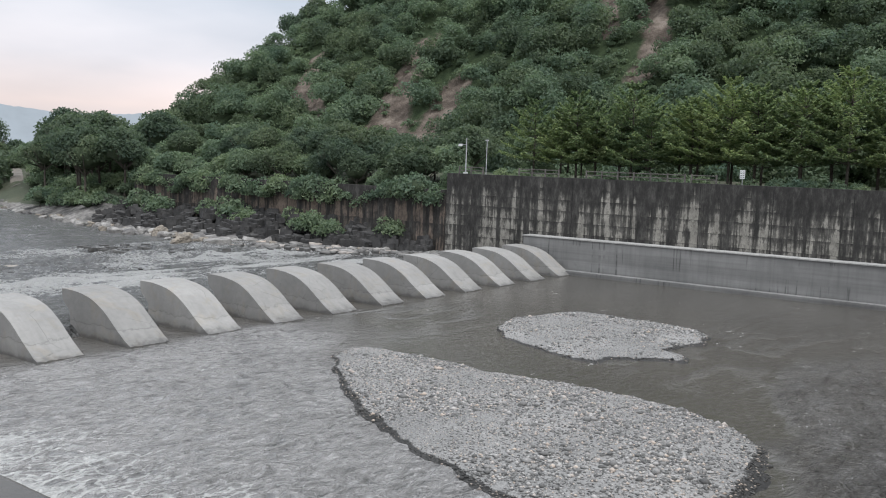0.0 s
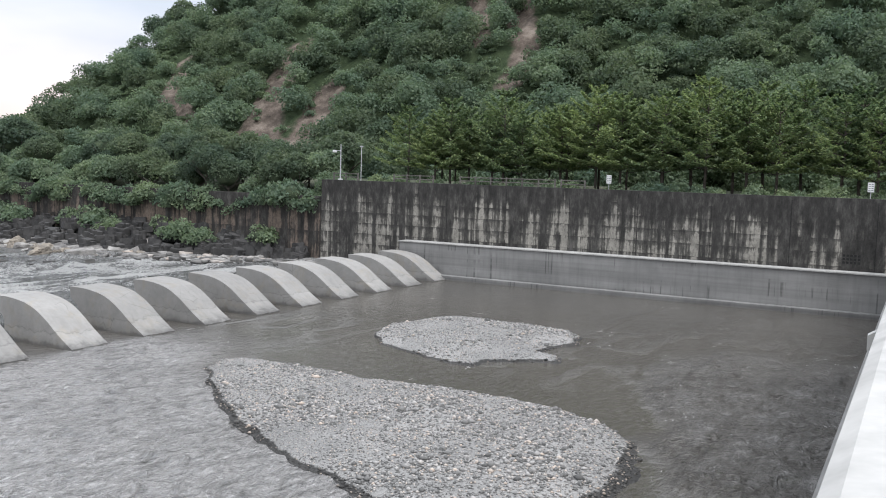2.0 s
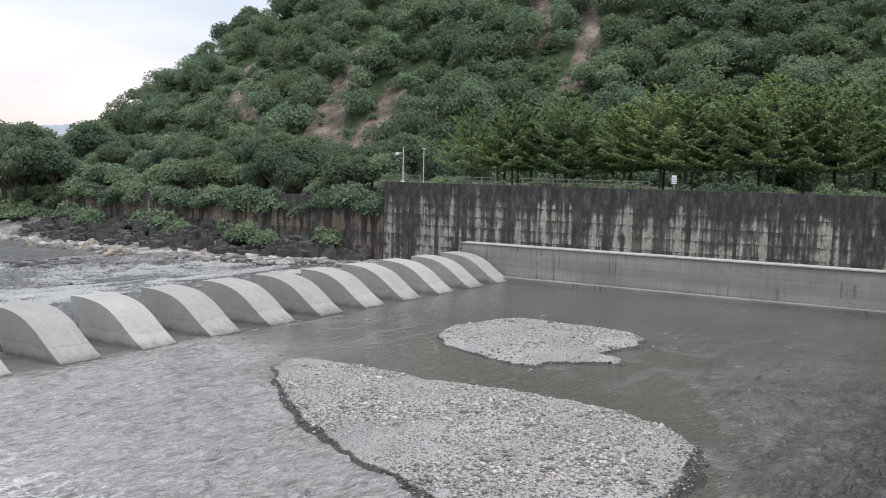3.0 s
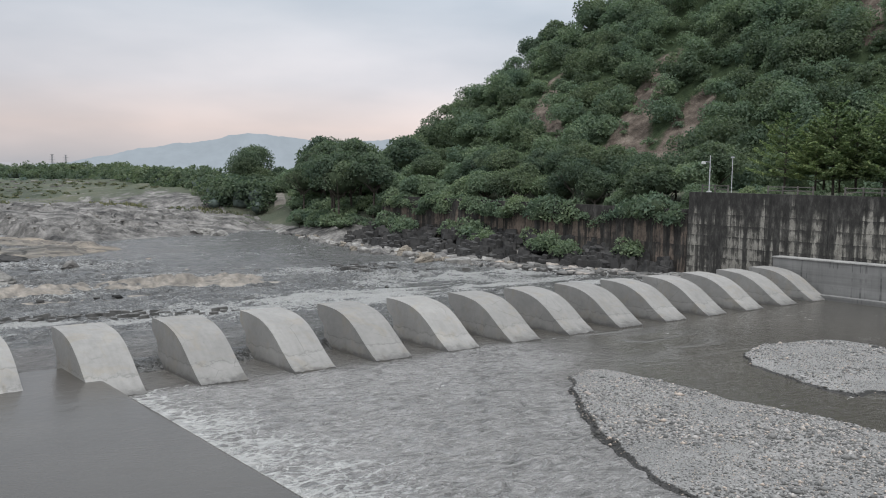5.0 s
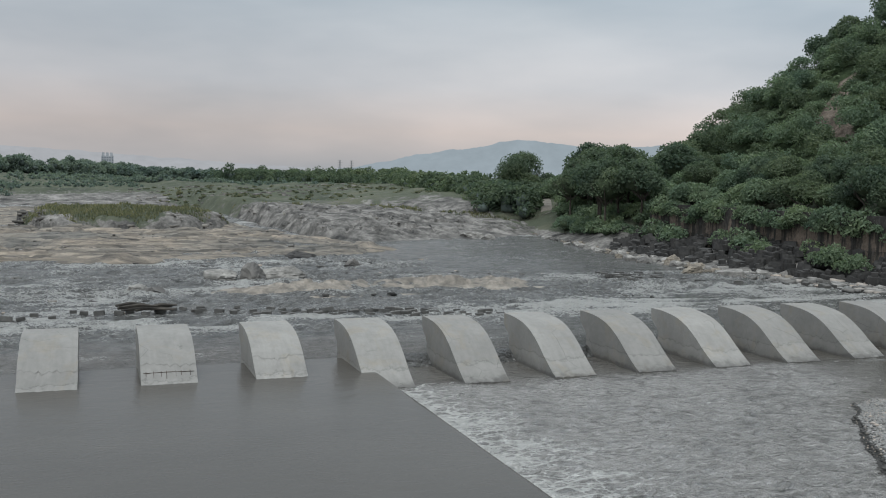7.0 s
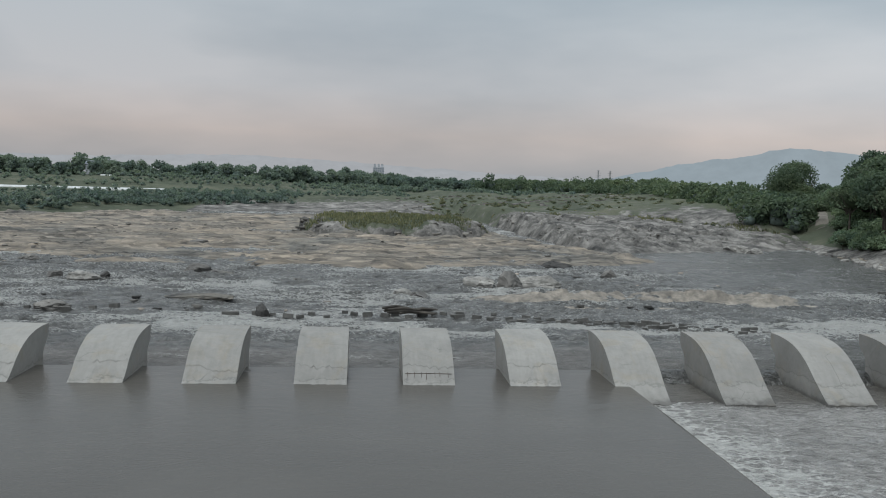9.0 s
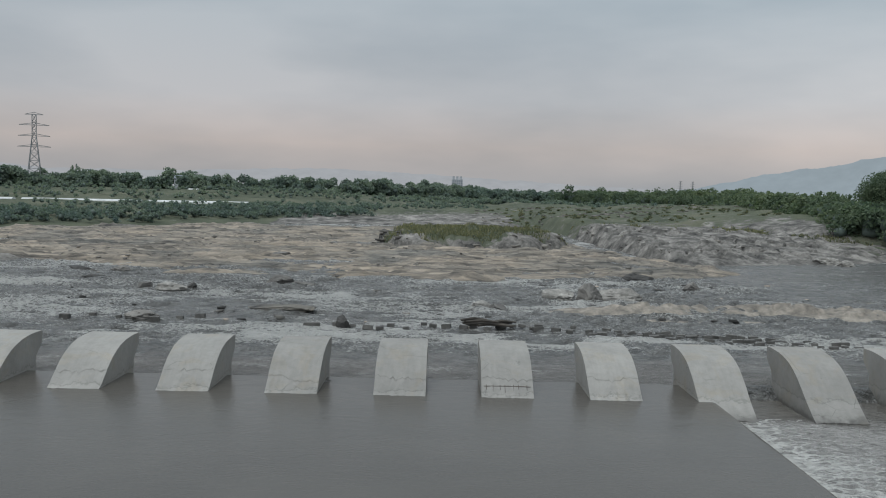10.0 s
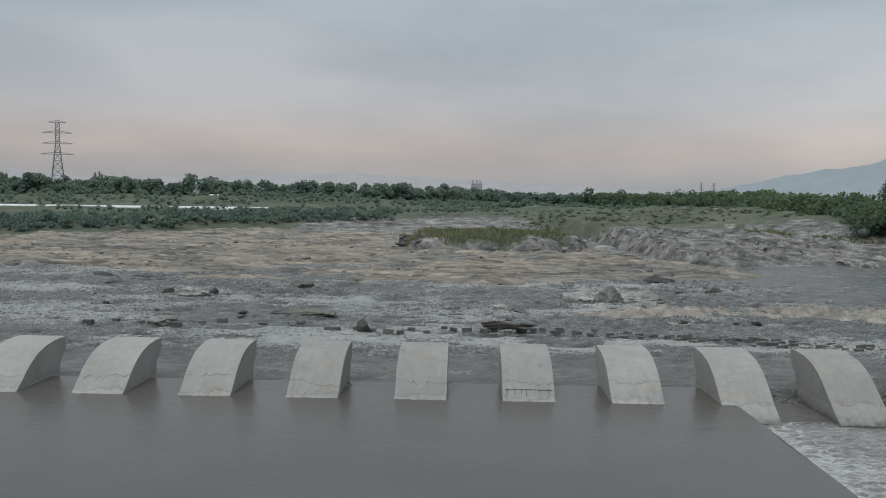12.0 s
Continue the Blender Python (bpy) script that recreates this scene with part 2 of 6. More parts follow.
def water_mat(name, tint, wave, ripple=(1, 1, 1), rough=0.12, foam=0.0, flow=False, lace=1.1, spec=0.4, edge=0.635, pull=0.26, swell=0.0):
    """Silty river water: opaque grey with small waves and, where the sheet carries the mark "bare", foam."""
    m, n, l, b = material(name, rough, 0, spec)
    v = place_of(m)
    base = ramp(m, noise_of(m, v, 0.06, 5, 0.6, 0.5), [(0.3, tuple(0.84 * c for c in tint)), (0.7, tuple(1.14 * c for c in tint))])
    rv = place_of(m, ripple)
    # sharp-crested ripples: folded noise
    w1 = calc(m, "SUBTRACT", 1.0, calc(m, "ABSOLUTE", calc(m, "SUBTRACT", calc(m, "MULTIPLY", noise_of(m, rv, 0.75, 3, 0.5, 0.8), 2.4), 1.2), 0.0))
    w2 = calc(m, "SUBTRACT", 1.0, calc(m, "ABSOLUTE", calc(m, "SUBTRACT", calc(m, "MULTIPLY", noise_of(m, rv, 2.3, 4, 0.6, 1.2), 2.4), 1.2), 0.0))
    height = calc(m, "ADD", calc(m, "MULTIPLY", w1, 1.0), calc(m, "MULTIPLY", w2, 0.45))
    if swell:
        w0 = noise_of(m, rv, 0.26, 3, 0.55, 1.2)
        height = calc(m, "ADD", height, calc(m, "MULTIPLY", w0, swell))
        # turbid patches, with the waves' light and dark put into the same colour
        wave_tone = ramp(m, noise_of(m, rv, 0.55, 6, 0.72, 1.2), [(0.36, grey(0.5)), (0.5, grey(1.0)), (0.64, grey(1.55))])
        base = mixed(m, "MULTIPLY", base, wave_tone)
    if flow:
        att = n.new("ShaderNodeAttribute")
        att.attribute_name = "flow"
        # running water: sky reflection put into the colour, brightest on ripple crests
        base = mixed(m, "MIX", base, mixed(m, "MULTIPLY", base, mixed(m, "MULTIPLY", (3.25, 3.45, 3.85), ramp(m, calc(m, "MULTIPLY", height, 0.7), [(0.52, grey(0.6)), (0.78, grey(0.97)), (0.98, grey(1.28))]))), calc(m, "POWER", att.outputs["Fac"], 2.0))
        stir = n.new("ShaderNodeAttribute")
        stir.attribute_name = "stir"
        height = calc(m, "MULTIPLY", height, calc(m, "ADD", calc(m, "MULTIPLY", stir.outputs["Fac"], 0.95), 0.05))
    col = base
    if foam > 0:
        att = n.new("ShaderNodeAttribute")
        att.attribute_name = "bare"
        web = noise_of(m, rv, lace, 8, 0.70, 1.8)
        patch = noise_of(m, rv, 0.22, 4, 0.6, 0.8)
        f = calc(m, "ADD", calc(m, "MULTIPLY", web, 0.75), calc(m, "MULTIPLY", patch, 0.35))
        f = calc(m, "ADD", f, calc(m, "MULTIPLY", att.outputs["Fac"], pull))
        # nets of foam where the water breaks
        net = n.new("ShaderNodeTexVoronoi")
        net.feature = "DISTANCE_TO_EDGE"
        net.inputs["Scale"].default_value = lace * 2.6
        bend = n.new("ShaderNodeMix")
        bend.data_type = "VECTOR"
        bend.inputs[0].default_value = 0.5
        wob = n.new("ShaderNodeTexNoise")
        wob.inputs["Scale"].default_value, wob.inputs["Detail"].default_value = 1.1, 5.0
        l.new(rv, wob.inputs["Vector"])
        l.new(rv, bend.inputs[4])
        l.new(wob.outputs["Color"], bend.inputs[5])
        l.new(bend.outputs[1], net.inputs["Vector"])
        strand = calc(m, "MAXIMUM", calc(m, "SUBTRACT", 1.0, calc(m, "MULTIPLY", net.outputs["Distance"], 9.0)), 0.0)
        f = calc(m, "ADD", f, calc(m, "MULTIPLY", calc(m, "MULTIPLY", strand, 0.36), att.outputs["Fac"]))
        white = ramp(m, f, [(edge, grey(0)), (edge + 0.125, grey(foam))])
        col = mixed(m, "MIX", base, (0.54, 0.54, 0.52), white)
        l.new(mixed(m, "MIX", grey(rough), grey(0.8), white), b.inputs["Roughness"])
    l.new(col, b.inputs["Base Color"])
    bump(m, b, height, 1.0, wave)
    return m


def leaf_mat(name, dark, light, warm):
    m, n, l, b = material(name, 0.7, 0, 0.08)
    geo = n.new("ShaderNodeNewGeometry")
    own = ramp(m, geo.outputs["Random Per Island"], [(0.0, dark), (0.6, light), (1.0, warm)])
    info = n.new("ShaderNodeObjectInfo")
    tree = ramp(m, info.outputs["Random"], [(0.0, (0.82, 0.86, 0.85)), (1.0, (1.15, 1.12, 1.0))])
    grove = ramp(m, noise_of(m, place_of(m), 0.11, 3), [(0.3, (0.72, 0.78, 0.82)), (0.7, (1.25, 1.2, 1.05))])
    col = mixed(m, "MULTIPLY", mixed(m, "MULTIPLY", own, tree), grove)
    l.new(col, b.inputs["Base Color"])
    thru = n.new("ShaderNodeBsdfTranslucent")
    l.new(mixed(m, "MULTIPLY", col, (1.05, 1.14, 0.86)), thru.inputs["Color"])
    mix = n.new("ShaderNodeMixShader")
    mix.inputs[0].default_value = 0.45
    l.new(b.outputs[0], mix.inputs[1])
    l.new(thru.outputs[0], mix.inputs[2])
    l.new(mix.outputs[0], n["Material Output"].inputs["Surface"])
    return m


def hill_mat():
    m, n, l, b = material("wooded_slope_soil", 0.95, 0, 0.1)
    v = place_of(m)
    soil = ramp(m, noise_of(m, v, 0.25, 7, 0.7), [(0.32, (0.042, 0.036, 0.030)), (0.5, (0.115, 0.094, 0.078)), (0.68, (0.235, 0.20, 0.168))])
    green = ramp(m, noise_of(m, v, 0.7, 6), [(0.3, (0.022, 0.034, 0.018)), (0.7, (0.052, 0.072, 0.036))])
    att = n.new("ShaderNodeAttribute")
    att.attribute_name = "bare"
    f = calc(m, "ADD", att.outputs["Fac"], calc(m, "SUBTRACT", noise_of(m, v, 0.35, 5), 0.5))
    l.new(mixed(m, "MIX", green, soil, ramp(m, f, [(0.35, grey(0)), (0.6, grey(1))])), b.inputs["Base Color"])
    bump(m, b, noise_of(m, v, 0.8, 7, 0.7), 1.0, 0.5)
    return m


def ground_mat():
    m, n, l, b = material("river_plain", 0.95, 0, 0.1)
    v = place_of(m)
    grass = ramp(m, noise_of(m, v, 0.05, 7, 0.65), [(0.3, (0.056, 0.068, 0.050)), (0.55, (0.095, 0.106, 0.076)), (0.75, (0.150, 0.146, 0.110))])
    rock = ramp(m, noise_of(m, v, 0.22, 9, 0.75), [(0.36, (0.045, 0.045, 0.045)), (0.5, (0.150, 0.145, 0.137)), (0.65, (0.32, 0.308, 0.29))])
    att = n.new("ShaderNodeAttribute")
    att.attribute_name = "bare"
    f = calc(m, "ADD", att.outputs["Fac"], calc(m, "MULTIPLY", calc(m, "SUBTRACT", noise_of(m, v, 0.30, 8, 0.7), 0.5), 2.0))
    l.new(mixed(m, "MIX", grass, rock, ramp(m, f, [(0.4, grey(0)), (0.6, grey(1))])), b.inputs["Base Color"])
    bump(m, b, noise_of(m, v, 0.9, 9, 0.75), 1.0, 0.45)
    return m


def shelf_mat():
    m, n, l, b = material("tan_sandstone", 0.75, 0, 0.35)
    v = place_of(m)
    beds = noise_of(m, place_of(m, (0.12, 0.75, 1.0)), 0.8, 8, 0.72, 0.8)
    col = ramp(m, beds, [(0.34, (0.045, 0.044, 0.043)), (0.44, (0.15, 0.14, 0.124)), (0.54, (0.29, 0.262, 0.222)), (0.66, (0.44, 0.39, 0.325))])
    big = ramp(m, noise_of(m, v, 0.05, 4), [(0.35, (0.62, 0.65, 0.68)), (0.6, (1.05, 1.0, 0.95))])
    l.new(mixed(m, "MULTIPLY", col, big), b.inputs["Base Color"])
    bump(m, b, beds, 1.0, 0.9)
    return m


CONCRETE, LEDGE = concrete_mat(), ledge_mat()
STAINED = stained_mat("algae_streaked_concrete", 11.9, (0.98, 0.94, 0.83), 0.975, 1.42, 0.10)
BROWNWALL = stained_mat("rusty_streaked_concrete", 9.6, (0.62, 0.50, 0.41), 0.985, 5.0)
POOL = water_mat("silty_pool_water", (0.082, 0.076, 0.066), 0.62, (0.8, 1.3, 1), 0.10, 0.9, True, 0.85, 0.55, 0.67, 0.30)
SHEET = water_mat("sheet_of_silty_water", (0.069, 0.064, 0.057), 0.022, (0.42, 0.55, 1), 0.22, spec=0.22)
RAPID = water_mat("rapid_silty_water", (0.138, 0.139, 0.134), 0.85, (0.85, 1.2, 1), 0.20, 0.75, False, 1.6, 0.62, 0.665, 0.28, 1.2)
SHELF = shelf_mat()
DARKROCK = blotchy("grey_sandstone", (0.085, 0.083, 0.080), (0.22, 0.21, 0.195), 0.25, 1.5, 0.85, 0.2, 1.0)
ARMOUR = blotchy("weathered_block_concrete", (0.022, 0.022, 0.022), (0.075, 0.073, 0.07), 0.7, 3.0, 0.9, 0.05, 0.8)
HILL, GROUND = hill_mat(), ground_mat()
WHITE = blotchy("white_painted_concrete", (0.40, 0.395, 0.375), (0.47, 0.465, 0.445), 0.7, 6.0, 0.6, 0.002, 0.2)
FASCIA = blotchy("grey_parapet_render", (0.17, 0.167, 0.16), (0.25, 0.246, 0.236), 0.8, 7.0, 0.85, 0.004, 0.3)

# ---- builders ----


def mesh_from(name, verts, faces, mat, parent=None, smooth=False):
    me = bpy.data.meshes.new(name)
    if isinstance(verts, np.ndarray):
        verts = verts.astype(np.float32)
        faces = np.asarray(faces, dtype=np.int32)
        k = faces.shape[1]
        me.vertices.add(len(verts))
        me.vertices.foreach_set("co", verts.ravel())
        me.loops.add(faces.size)
        me.loops.foreach_set("vertex_index", faces.ravel())
        me.polygons.add(len(faces))
        me.polygons.foreach_set("loop_start", np.arange(0, faces.size, k, dtype=np.int32))
        me.update(calc_edges=True)
    else:
        me.from_pydata(verts, [], faces)
    me.materials.append(mat)
    if smooth:
        me.polygons.foreach_set("use_smooth", np.ones(len(me.polygons), dtype=bool))
    ob = new(name, me)
    ob.parent = parent
    return ob


def part(name, bm, mat, parent=None, label=""):
    me = bpy.data.meshes.new(name)
    bm.to_mesh(me)
    bm.free()
    me.materials.append(mat)
    ob = new(name, me)
    ob.parent = parent
    if label:
        ob["label"] = label
    return ob


def empty(name, m=None):
    ob = new(name)
    if m is not None:
        ob.matrix_world = m
    return ob


def box_bm(x0, y0, z0, x1, y1, z1, bevel=0.0):
    bm = bmesh.new()
    bmesh.ops.create_cube(bm, size=1.0, matrix=Matrix.Translation(((x0 + x1) / 2, (y0 + y1) / 2, (z0 + z1) / 2)) @ Matrix.Diagonal((x1 - x0, y1 - y0, z1 - z0, 1)))
    if bevel:
        bmesh.ops.bevel(bm, geom=bm.edges[:], offset=bevel, segments=2, affect="EDGES")
    return bm


def tube_bm(points, radii, sides=8):
    """A tapered tube along points."""
    bm = bmesh.new()
    rings = []
    pts = [Vector(p) for p in points]
    for k, p in enumerate(pts):
        d = (pts[min(k + 1, len(pts) - 1)] - pts[max(k - 1, 0)]).normalized()
        a = d.orthogonal().normalized()
        b = d.cross(a)
        rings.append([bm.verts.new(p + radii[k] * (math.cos(q) * a + math.sin(q) * b)) for q in (2 * math.pi * j / sides for j in range(sides))])
    for r0, r1 in zip(rings, rings[1:]):
        for j in range(sides):
            bm.faces.new((r0[j], r0[(j + 1) % sides], r1[(j + 1) % sides], r1[j]))
    bm.faces.new(rings[0][::-1])
    bm.faces.new(rings[-1])
    return bm


def fbm(x, y, octaves=4, seed=0.0):
    """Smooth lattice noise on arrays, about -1 to 1."""
    total, amp, norm = np.zeros_like(x, dtype=float), 1.0, 0.0
    for o in range(octaves):
        xi, yi = np.floor(x), np.floor(y)
        fx, fy = x - xi, y - yi
        fx, fy = fx * fx * (3 - 2 * fx), fy * fy * (3 - 2 * fy)

        def lattice(a, b):
            s = np.sin(a * 127.1 + b * 311.7 + seed * 74.7 + o * 19.19) * 43758.5453
            return 2 * (s - np.floor(s)) - 1

        total += amp * ((lattice(xi, yi) * (1 - fx) + lattice(xi + 1, yi) * fx) * (1 - fy) + (lattice(xi, yi + 1) * (1 - fx) + lattice(xi + 1, yi + 1) * fx) * fy)
        norm += amp
        x, y, amp = x * 2.03 + 17.3, y * 2.03 - 9.1, amp * 0.5
    return total / norm


def grid_sheet(name, xs, ys, height, mat, smooth=True, attribute=None):
    """A sheet over the grid xs by ys with z = height(x, y)."""
    X, Y = np.meshgrid(xs, ys)
    Z = height(X, Y)
    nx, ny = len(xs), len(ys)
    idx = np.arange(nx * ny).reshape(ny, nx)
    faces = np.stack([idx[:-1, :-1], idx[:-1, 1:], idx[1:, 1:], idx[1:, :-1]], -1).reshape(-1, 4)
    ob = mesh_from(name, np.stack([X, Y, Z], -1).reshape(-1, 3), faces, mat, smooth=smooth)
    if attribute:
        a = ob.data.attributes.new("bare", "FLOAT", "POINT")
        a.data.foreach_set("value", attribute(X, Y).ravel().astype(np.float32))
    return ob


def smooth_step(a, b, x):
    t = np.clip((x - a) / (b - a), 0, 1)
    return t * t * (3 - 2 * t)


# ---- ground: one sheet from the river bed to the horizon ----
RIVER = 0.45


def shore_right(y):
    """x of the river's edge on the wooded side."""
    return np.interp(y, [-60, 79, 92, 101, 106, 122, 140, 172, 187, 210, 260, 2000], [99, 99, 95, 91, 85, 85, 87, 95.5, 97, 100, 60, 60])


def ground_height(x, y):
    bed = -1.6
    s = x - shore_right(y)
    low = np.clip(s / 16, 0, 1) * 2.2
    high = np.clip(s / 14, 0, 1) * 5.0 + np.clip((s - 14) / 60, 0, 1) * 4
    right = low + (high - low) * smooth_step(146, 156, y)
    # far side: a rocky rise from about two hundred metres on, then the plain
    far_edge = np.interp(x, [-400, -125, -80, -32, -4, 26, 36, 42, 46, 53, 77, 101, 120], [230, 246, 300, 335, 330, 330, 330, 205, 170, 166, 174, 187, 190])
    far = np.clip((y - far_edge) / 70, 0, 1) ** 0.8 * 4.2 + np.clip((y - far_edge - 120) / 300, 0, 1) * 2.5
    left = np.clip((-x - 115 - 0.18 * y) / 30, 0, 1) * 4.0
    land = np.maximum.reduce([right, far, left])
    terrace = 4.6 * smooth_step(395, 520, y) * smooth_step(-5, -80, x)
    rough = fbm(x / 14, y / 14, 5, 3) * 1.3 * np.clip(land / 2, 0, 1)
    near = np.where(y < 70, 0.0, 1.0)
    back_bank = np.where(y < -6, 12.0 * smooth_step(-6, -12, y), 0)
    z = bed + terrace + (land * 1.15 + rough + np.clip(land * 4, 0, 1) * 1.9) * np.maximum(near, (x > 103))
    z = np.maximum(z, np.where(x > 103.9, np.clip(9.0 + (x - 103) * 0.15, 0, 12), -9) * (y < 150))
    return np.maximum(z, bed + back_bank * 0)


def ground_bare(x, y):
    d = np.interp(x, [-400, -125, -80, 26, 31, 120], [230, 246, 300, 330, 205, 190])
    rocky = 1 - 0.70 * smooth_step(20, 80, y - d)
    return np.where(x > 100, 0.15, np.where(x < -60, 0.2, rocky))


gx = np.concatenate([np.linspace(-4500, -420, 18), np.linspace(-400, -130, 40), np.linspace(-126, 126, 127), np.linspace(130, 400, 40), np.linspace(420, 4500, 18)])
gy = np.concatenate([np.linspace(-4500, -80, 10), np.linspace(-60, 68, 20), np.linspace(70, 72, 2), np.linspace(74, 420, 150), np.linspace(425, 900, 50), np.linspace(950, 4600, 25)])
ground = grid_sheet("ground", gx, gy, ground_height, GROUND, True, ground_bare)
tagged(ground, "river plain with grass, bare rock and soil", "ground", kind="structure")

# ---- the hill behind the wall ----


def hill_height(x, y):
    slope = 8.5 + np.clip(x - 124, -20, 400) * 0.80
    # the end of the ridge, seen against the sky
    s = ((x - 140) * 42 + (y - 212) * 70) / 81.6
    fall = np.clip(s + 18, 0, 400)
    z = slope - fall * 1.25
    z = z + fbm(x / 22, y / 22, 4, 5) * 3.2 * np.clip((x - 122) / 20, 0, 1) + fbm(x / 6, y / 6, 3, 8) * 0.9 + 2.6 * fbm(y / 11 + x / 70, x / 60, 3, 15) * np.clip((x - 126) / 20, 0, 1)
    return np.maximum(z, -3.0)


def scar_mask(x, y):
    """Bare slips on the slope: a bent main one, its branch, and two smaller ones."""
    def streak(points, width):
        best = np.full_like(x, 1e9, dtype=float)
        for (x0, y0), (x1, y1) in zip(points, points[1:]):
            t = np.clip(((x - x0) * (x1 - x0) + (y - y0) * (y1 - y0)) / ((x1 - x0) ** 2 + (y1 - y0) ** 2), 0, 1)
            best = np.minimum(best, np.hypot(x - x0 - t * (x1 - x0), y - y0 - t * (y1 - y0)))
        return np.clip(1.3 - best / width, 0, 1)
    wob = fbm(x / 5, y / 5, 3, 2) * 1.5
    m = np.maximum.reduce([streak([(129, 107), (133, 110.5), (142, 119), (151, 122.5), (163, 126.5)], 5.0), streak([(136, 105), (142.4, 107), (151, 108.6)], 4.2),
                           streak([(141.5, 139.5), (149.7, 152.3), (161, 158)], 2.6), streak([(153, 69.4), (160, 69.2), (171, 76), (178, 80)], 3.4), streak([(163, 80.7), (173, 86.6), (180, 90)], 2.6)])
    return np.clip(m + 0.1 * wob, 0, 1)


hx, hy = np.linspace(104, 300, 131), np.linspace(-90, 300, 196)
hill = grid_sheet("hillside", hx, hy, hill_height, HILL, True, scar_mask)
tagged(hill, "steep wooded hillside with bare earth slips", "hillside", kind="structure")

# ---- water ----


def stepped(a, b, n):
    return np.linspace(a, b, n)


APRON_X = 17.15


def run_only(x, y):
    """1 where the current runs between the apron and the gravel bar, 0 in the still part."""
    edge = np.interp(y, [0, 12, 30, 41, 46, 58], [30, 31, 36, 46, 50, 53])
    lee = 0.7 * smooth_step(51.0, 53.8, y + 1.2 * fbm(x / 3, y / 3, 2, 92)) * smooth_step(17.5, 19.5, x)
    return (1 - smooth_step(-4, 5, x - edge + 3 * fbm(x / 6, y / 6, 2, 7))) * (1 - lee)


def ruffled(x, y):
    """1 in the ruffled water between the bar's upstream end and the bridge."""
    rim = np.clip(8.0 + 0.42 * (x - 37), 7, 15.5) + 3.0 * fbm(x / 6, y / 4, 3, 12)
    return smooth_step(35, 41, x) * (1 - smooth_step(58, 72, x + 6 * fbm(x / 8, y / 3, 2, 13))) * (1 - smooth_step(-2.5, 1.5, y - rim))


def pool_flow(x, y):
    """The current, and more weakly the ruffled water past the bar's upstream end."""
    # on ruffled water this mark puts streaks of reflected sky into the colour
    return np.clip(run_only(x, y) + 0.62 * ruffled(x, y) * (0.55 + 0.9 * np.abs(fbm(x / 3, y / 1.2, 3, 36))), 0, 1)


def pool_stir(x, y):
    """Where the surface is ruffled: the current, and eddies that curl off past the bar's upstream end."""
    curl = np.clip(1.6 - 9 * np.abs(fbm(x / 9 + 0.4 * fbm(x / 4, y / 4, 2, 33), y / 3.2, 3, 34)), 0, 1)
    wake = smooth_step(50, 56, x) * (1 - smooth_step(20, 34, y)) + smooth_step(48, 53, x) * smooth_step(38, 44, y) * (1 - smooth_step(60, 72, x))
    return np.clip(pool_flow(x, y) + ruffled(x, y) * (0.6 + 0.4 * curl) + 0.10 * curl * np.clip(wake, 0, 1), 0, 1)


def pool_foam(x, y):
    d = x - APRON_X
    return (np.clip(0.62 - d / (11.0 + 7.0 * smooth_step(50, 18, y)), 0, 1) + 0.45 * np.exp(-(d / 0.7) ** 2)) * (y < 53)


def pool_height(x, y):
    f = pool_flow(x, y)
    calm = 0.008 * fbm(x / 1.5, y / 1.5, 2, 1)
    run = 0.085 * fbm(x / 1.1, y / 0.8, 3, 4) + 0.05 * fbm(x / 0.6 + y / 0.9, y / 0.7, 2, 14)
    churn = 0.22 * np.abs(fbm(x / 0.9, y / 1.3, 3, 21)) * pool_foam(x, y)
    eddy = 0.16 * (0.8 - 2 * np.abs(fbm(x / 2.4 + y / 5, y / 0.95, 3, 35))) * np.clip(pool_stir(x, y) - 0.8 * run_only(x, y), 0, 1)
    return calm + run * f + eddy + churn


xs = np.concatenate([stepped(16.6, 48, 210), stepped(48.3, 99, 130)])
ys = stepped(-8, 58.0, 300)
pool = grid_sheet("lower_pool", xs, ys, pool_height, POOL, True, pool_foam)
for mark, rule in (("flow", pool_flow), ("stir", pool_stir)):
    flow = pool.data.attributes.new(mark, "FLOAT", "POINT")
    flow.data.foreach_set("value", rule(*np.meshgrid(xs, ys)).ravel().astype(np.float32))
tagged(pool, "grey silty pool, running beside the apron and still beyond", "water", kind="structure")


def apron_height(x, y):
    drop = smooth_step(APRON_X - 0.5, APRON_X + 0.55, x) * 0.9
    return 0.878 + 0.010 * fbm(x / 2, y / 2, 3, 6) - drop + 0.05 * fbm(x / 0.5, y / 0.35, 2, 3) * smooth_step(APRON_X - 0.6, APRON_X, x)


apron = grid_sheet("apron_water", np.concatenate([stepped(-90, 14, 90), stepped(14.3, 17.8, 22)]), stepped(-8, 58.2, 190), apron_height, SHEET)
tagged(apron, "thin smooth sheet of grey water over the apron", "water", kind="structure")


def river_waves(x, y):
    """Standing waves: sharp crests at two sizes on a slow swell."""
    long = 1 - 2.4 * np.abs(fbm(x / 8.0, y / 2.8, 3, 9))
    short = 1 - 2.2 * np.abs(fbm(x / 2.6, y / 1.25, 3, 11))
    calm = 0.45 + 0.55 * smooth_step(-0.25, 0.25, fbm(x / 24, y / 11, 2, 72))
    chop = 1 - 2.2 * np.abs(fbm(x / 1.5, y / 0.9, 2, 74))
    return 0.34 * long, (0.40 * short + 0.20 * chop) * calm, 0.30 * fbm(x / 15, y / 6, 3, 73)


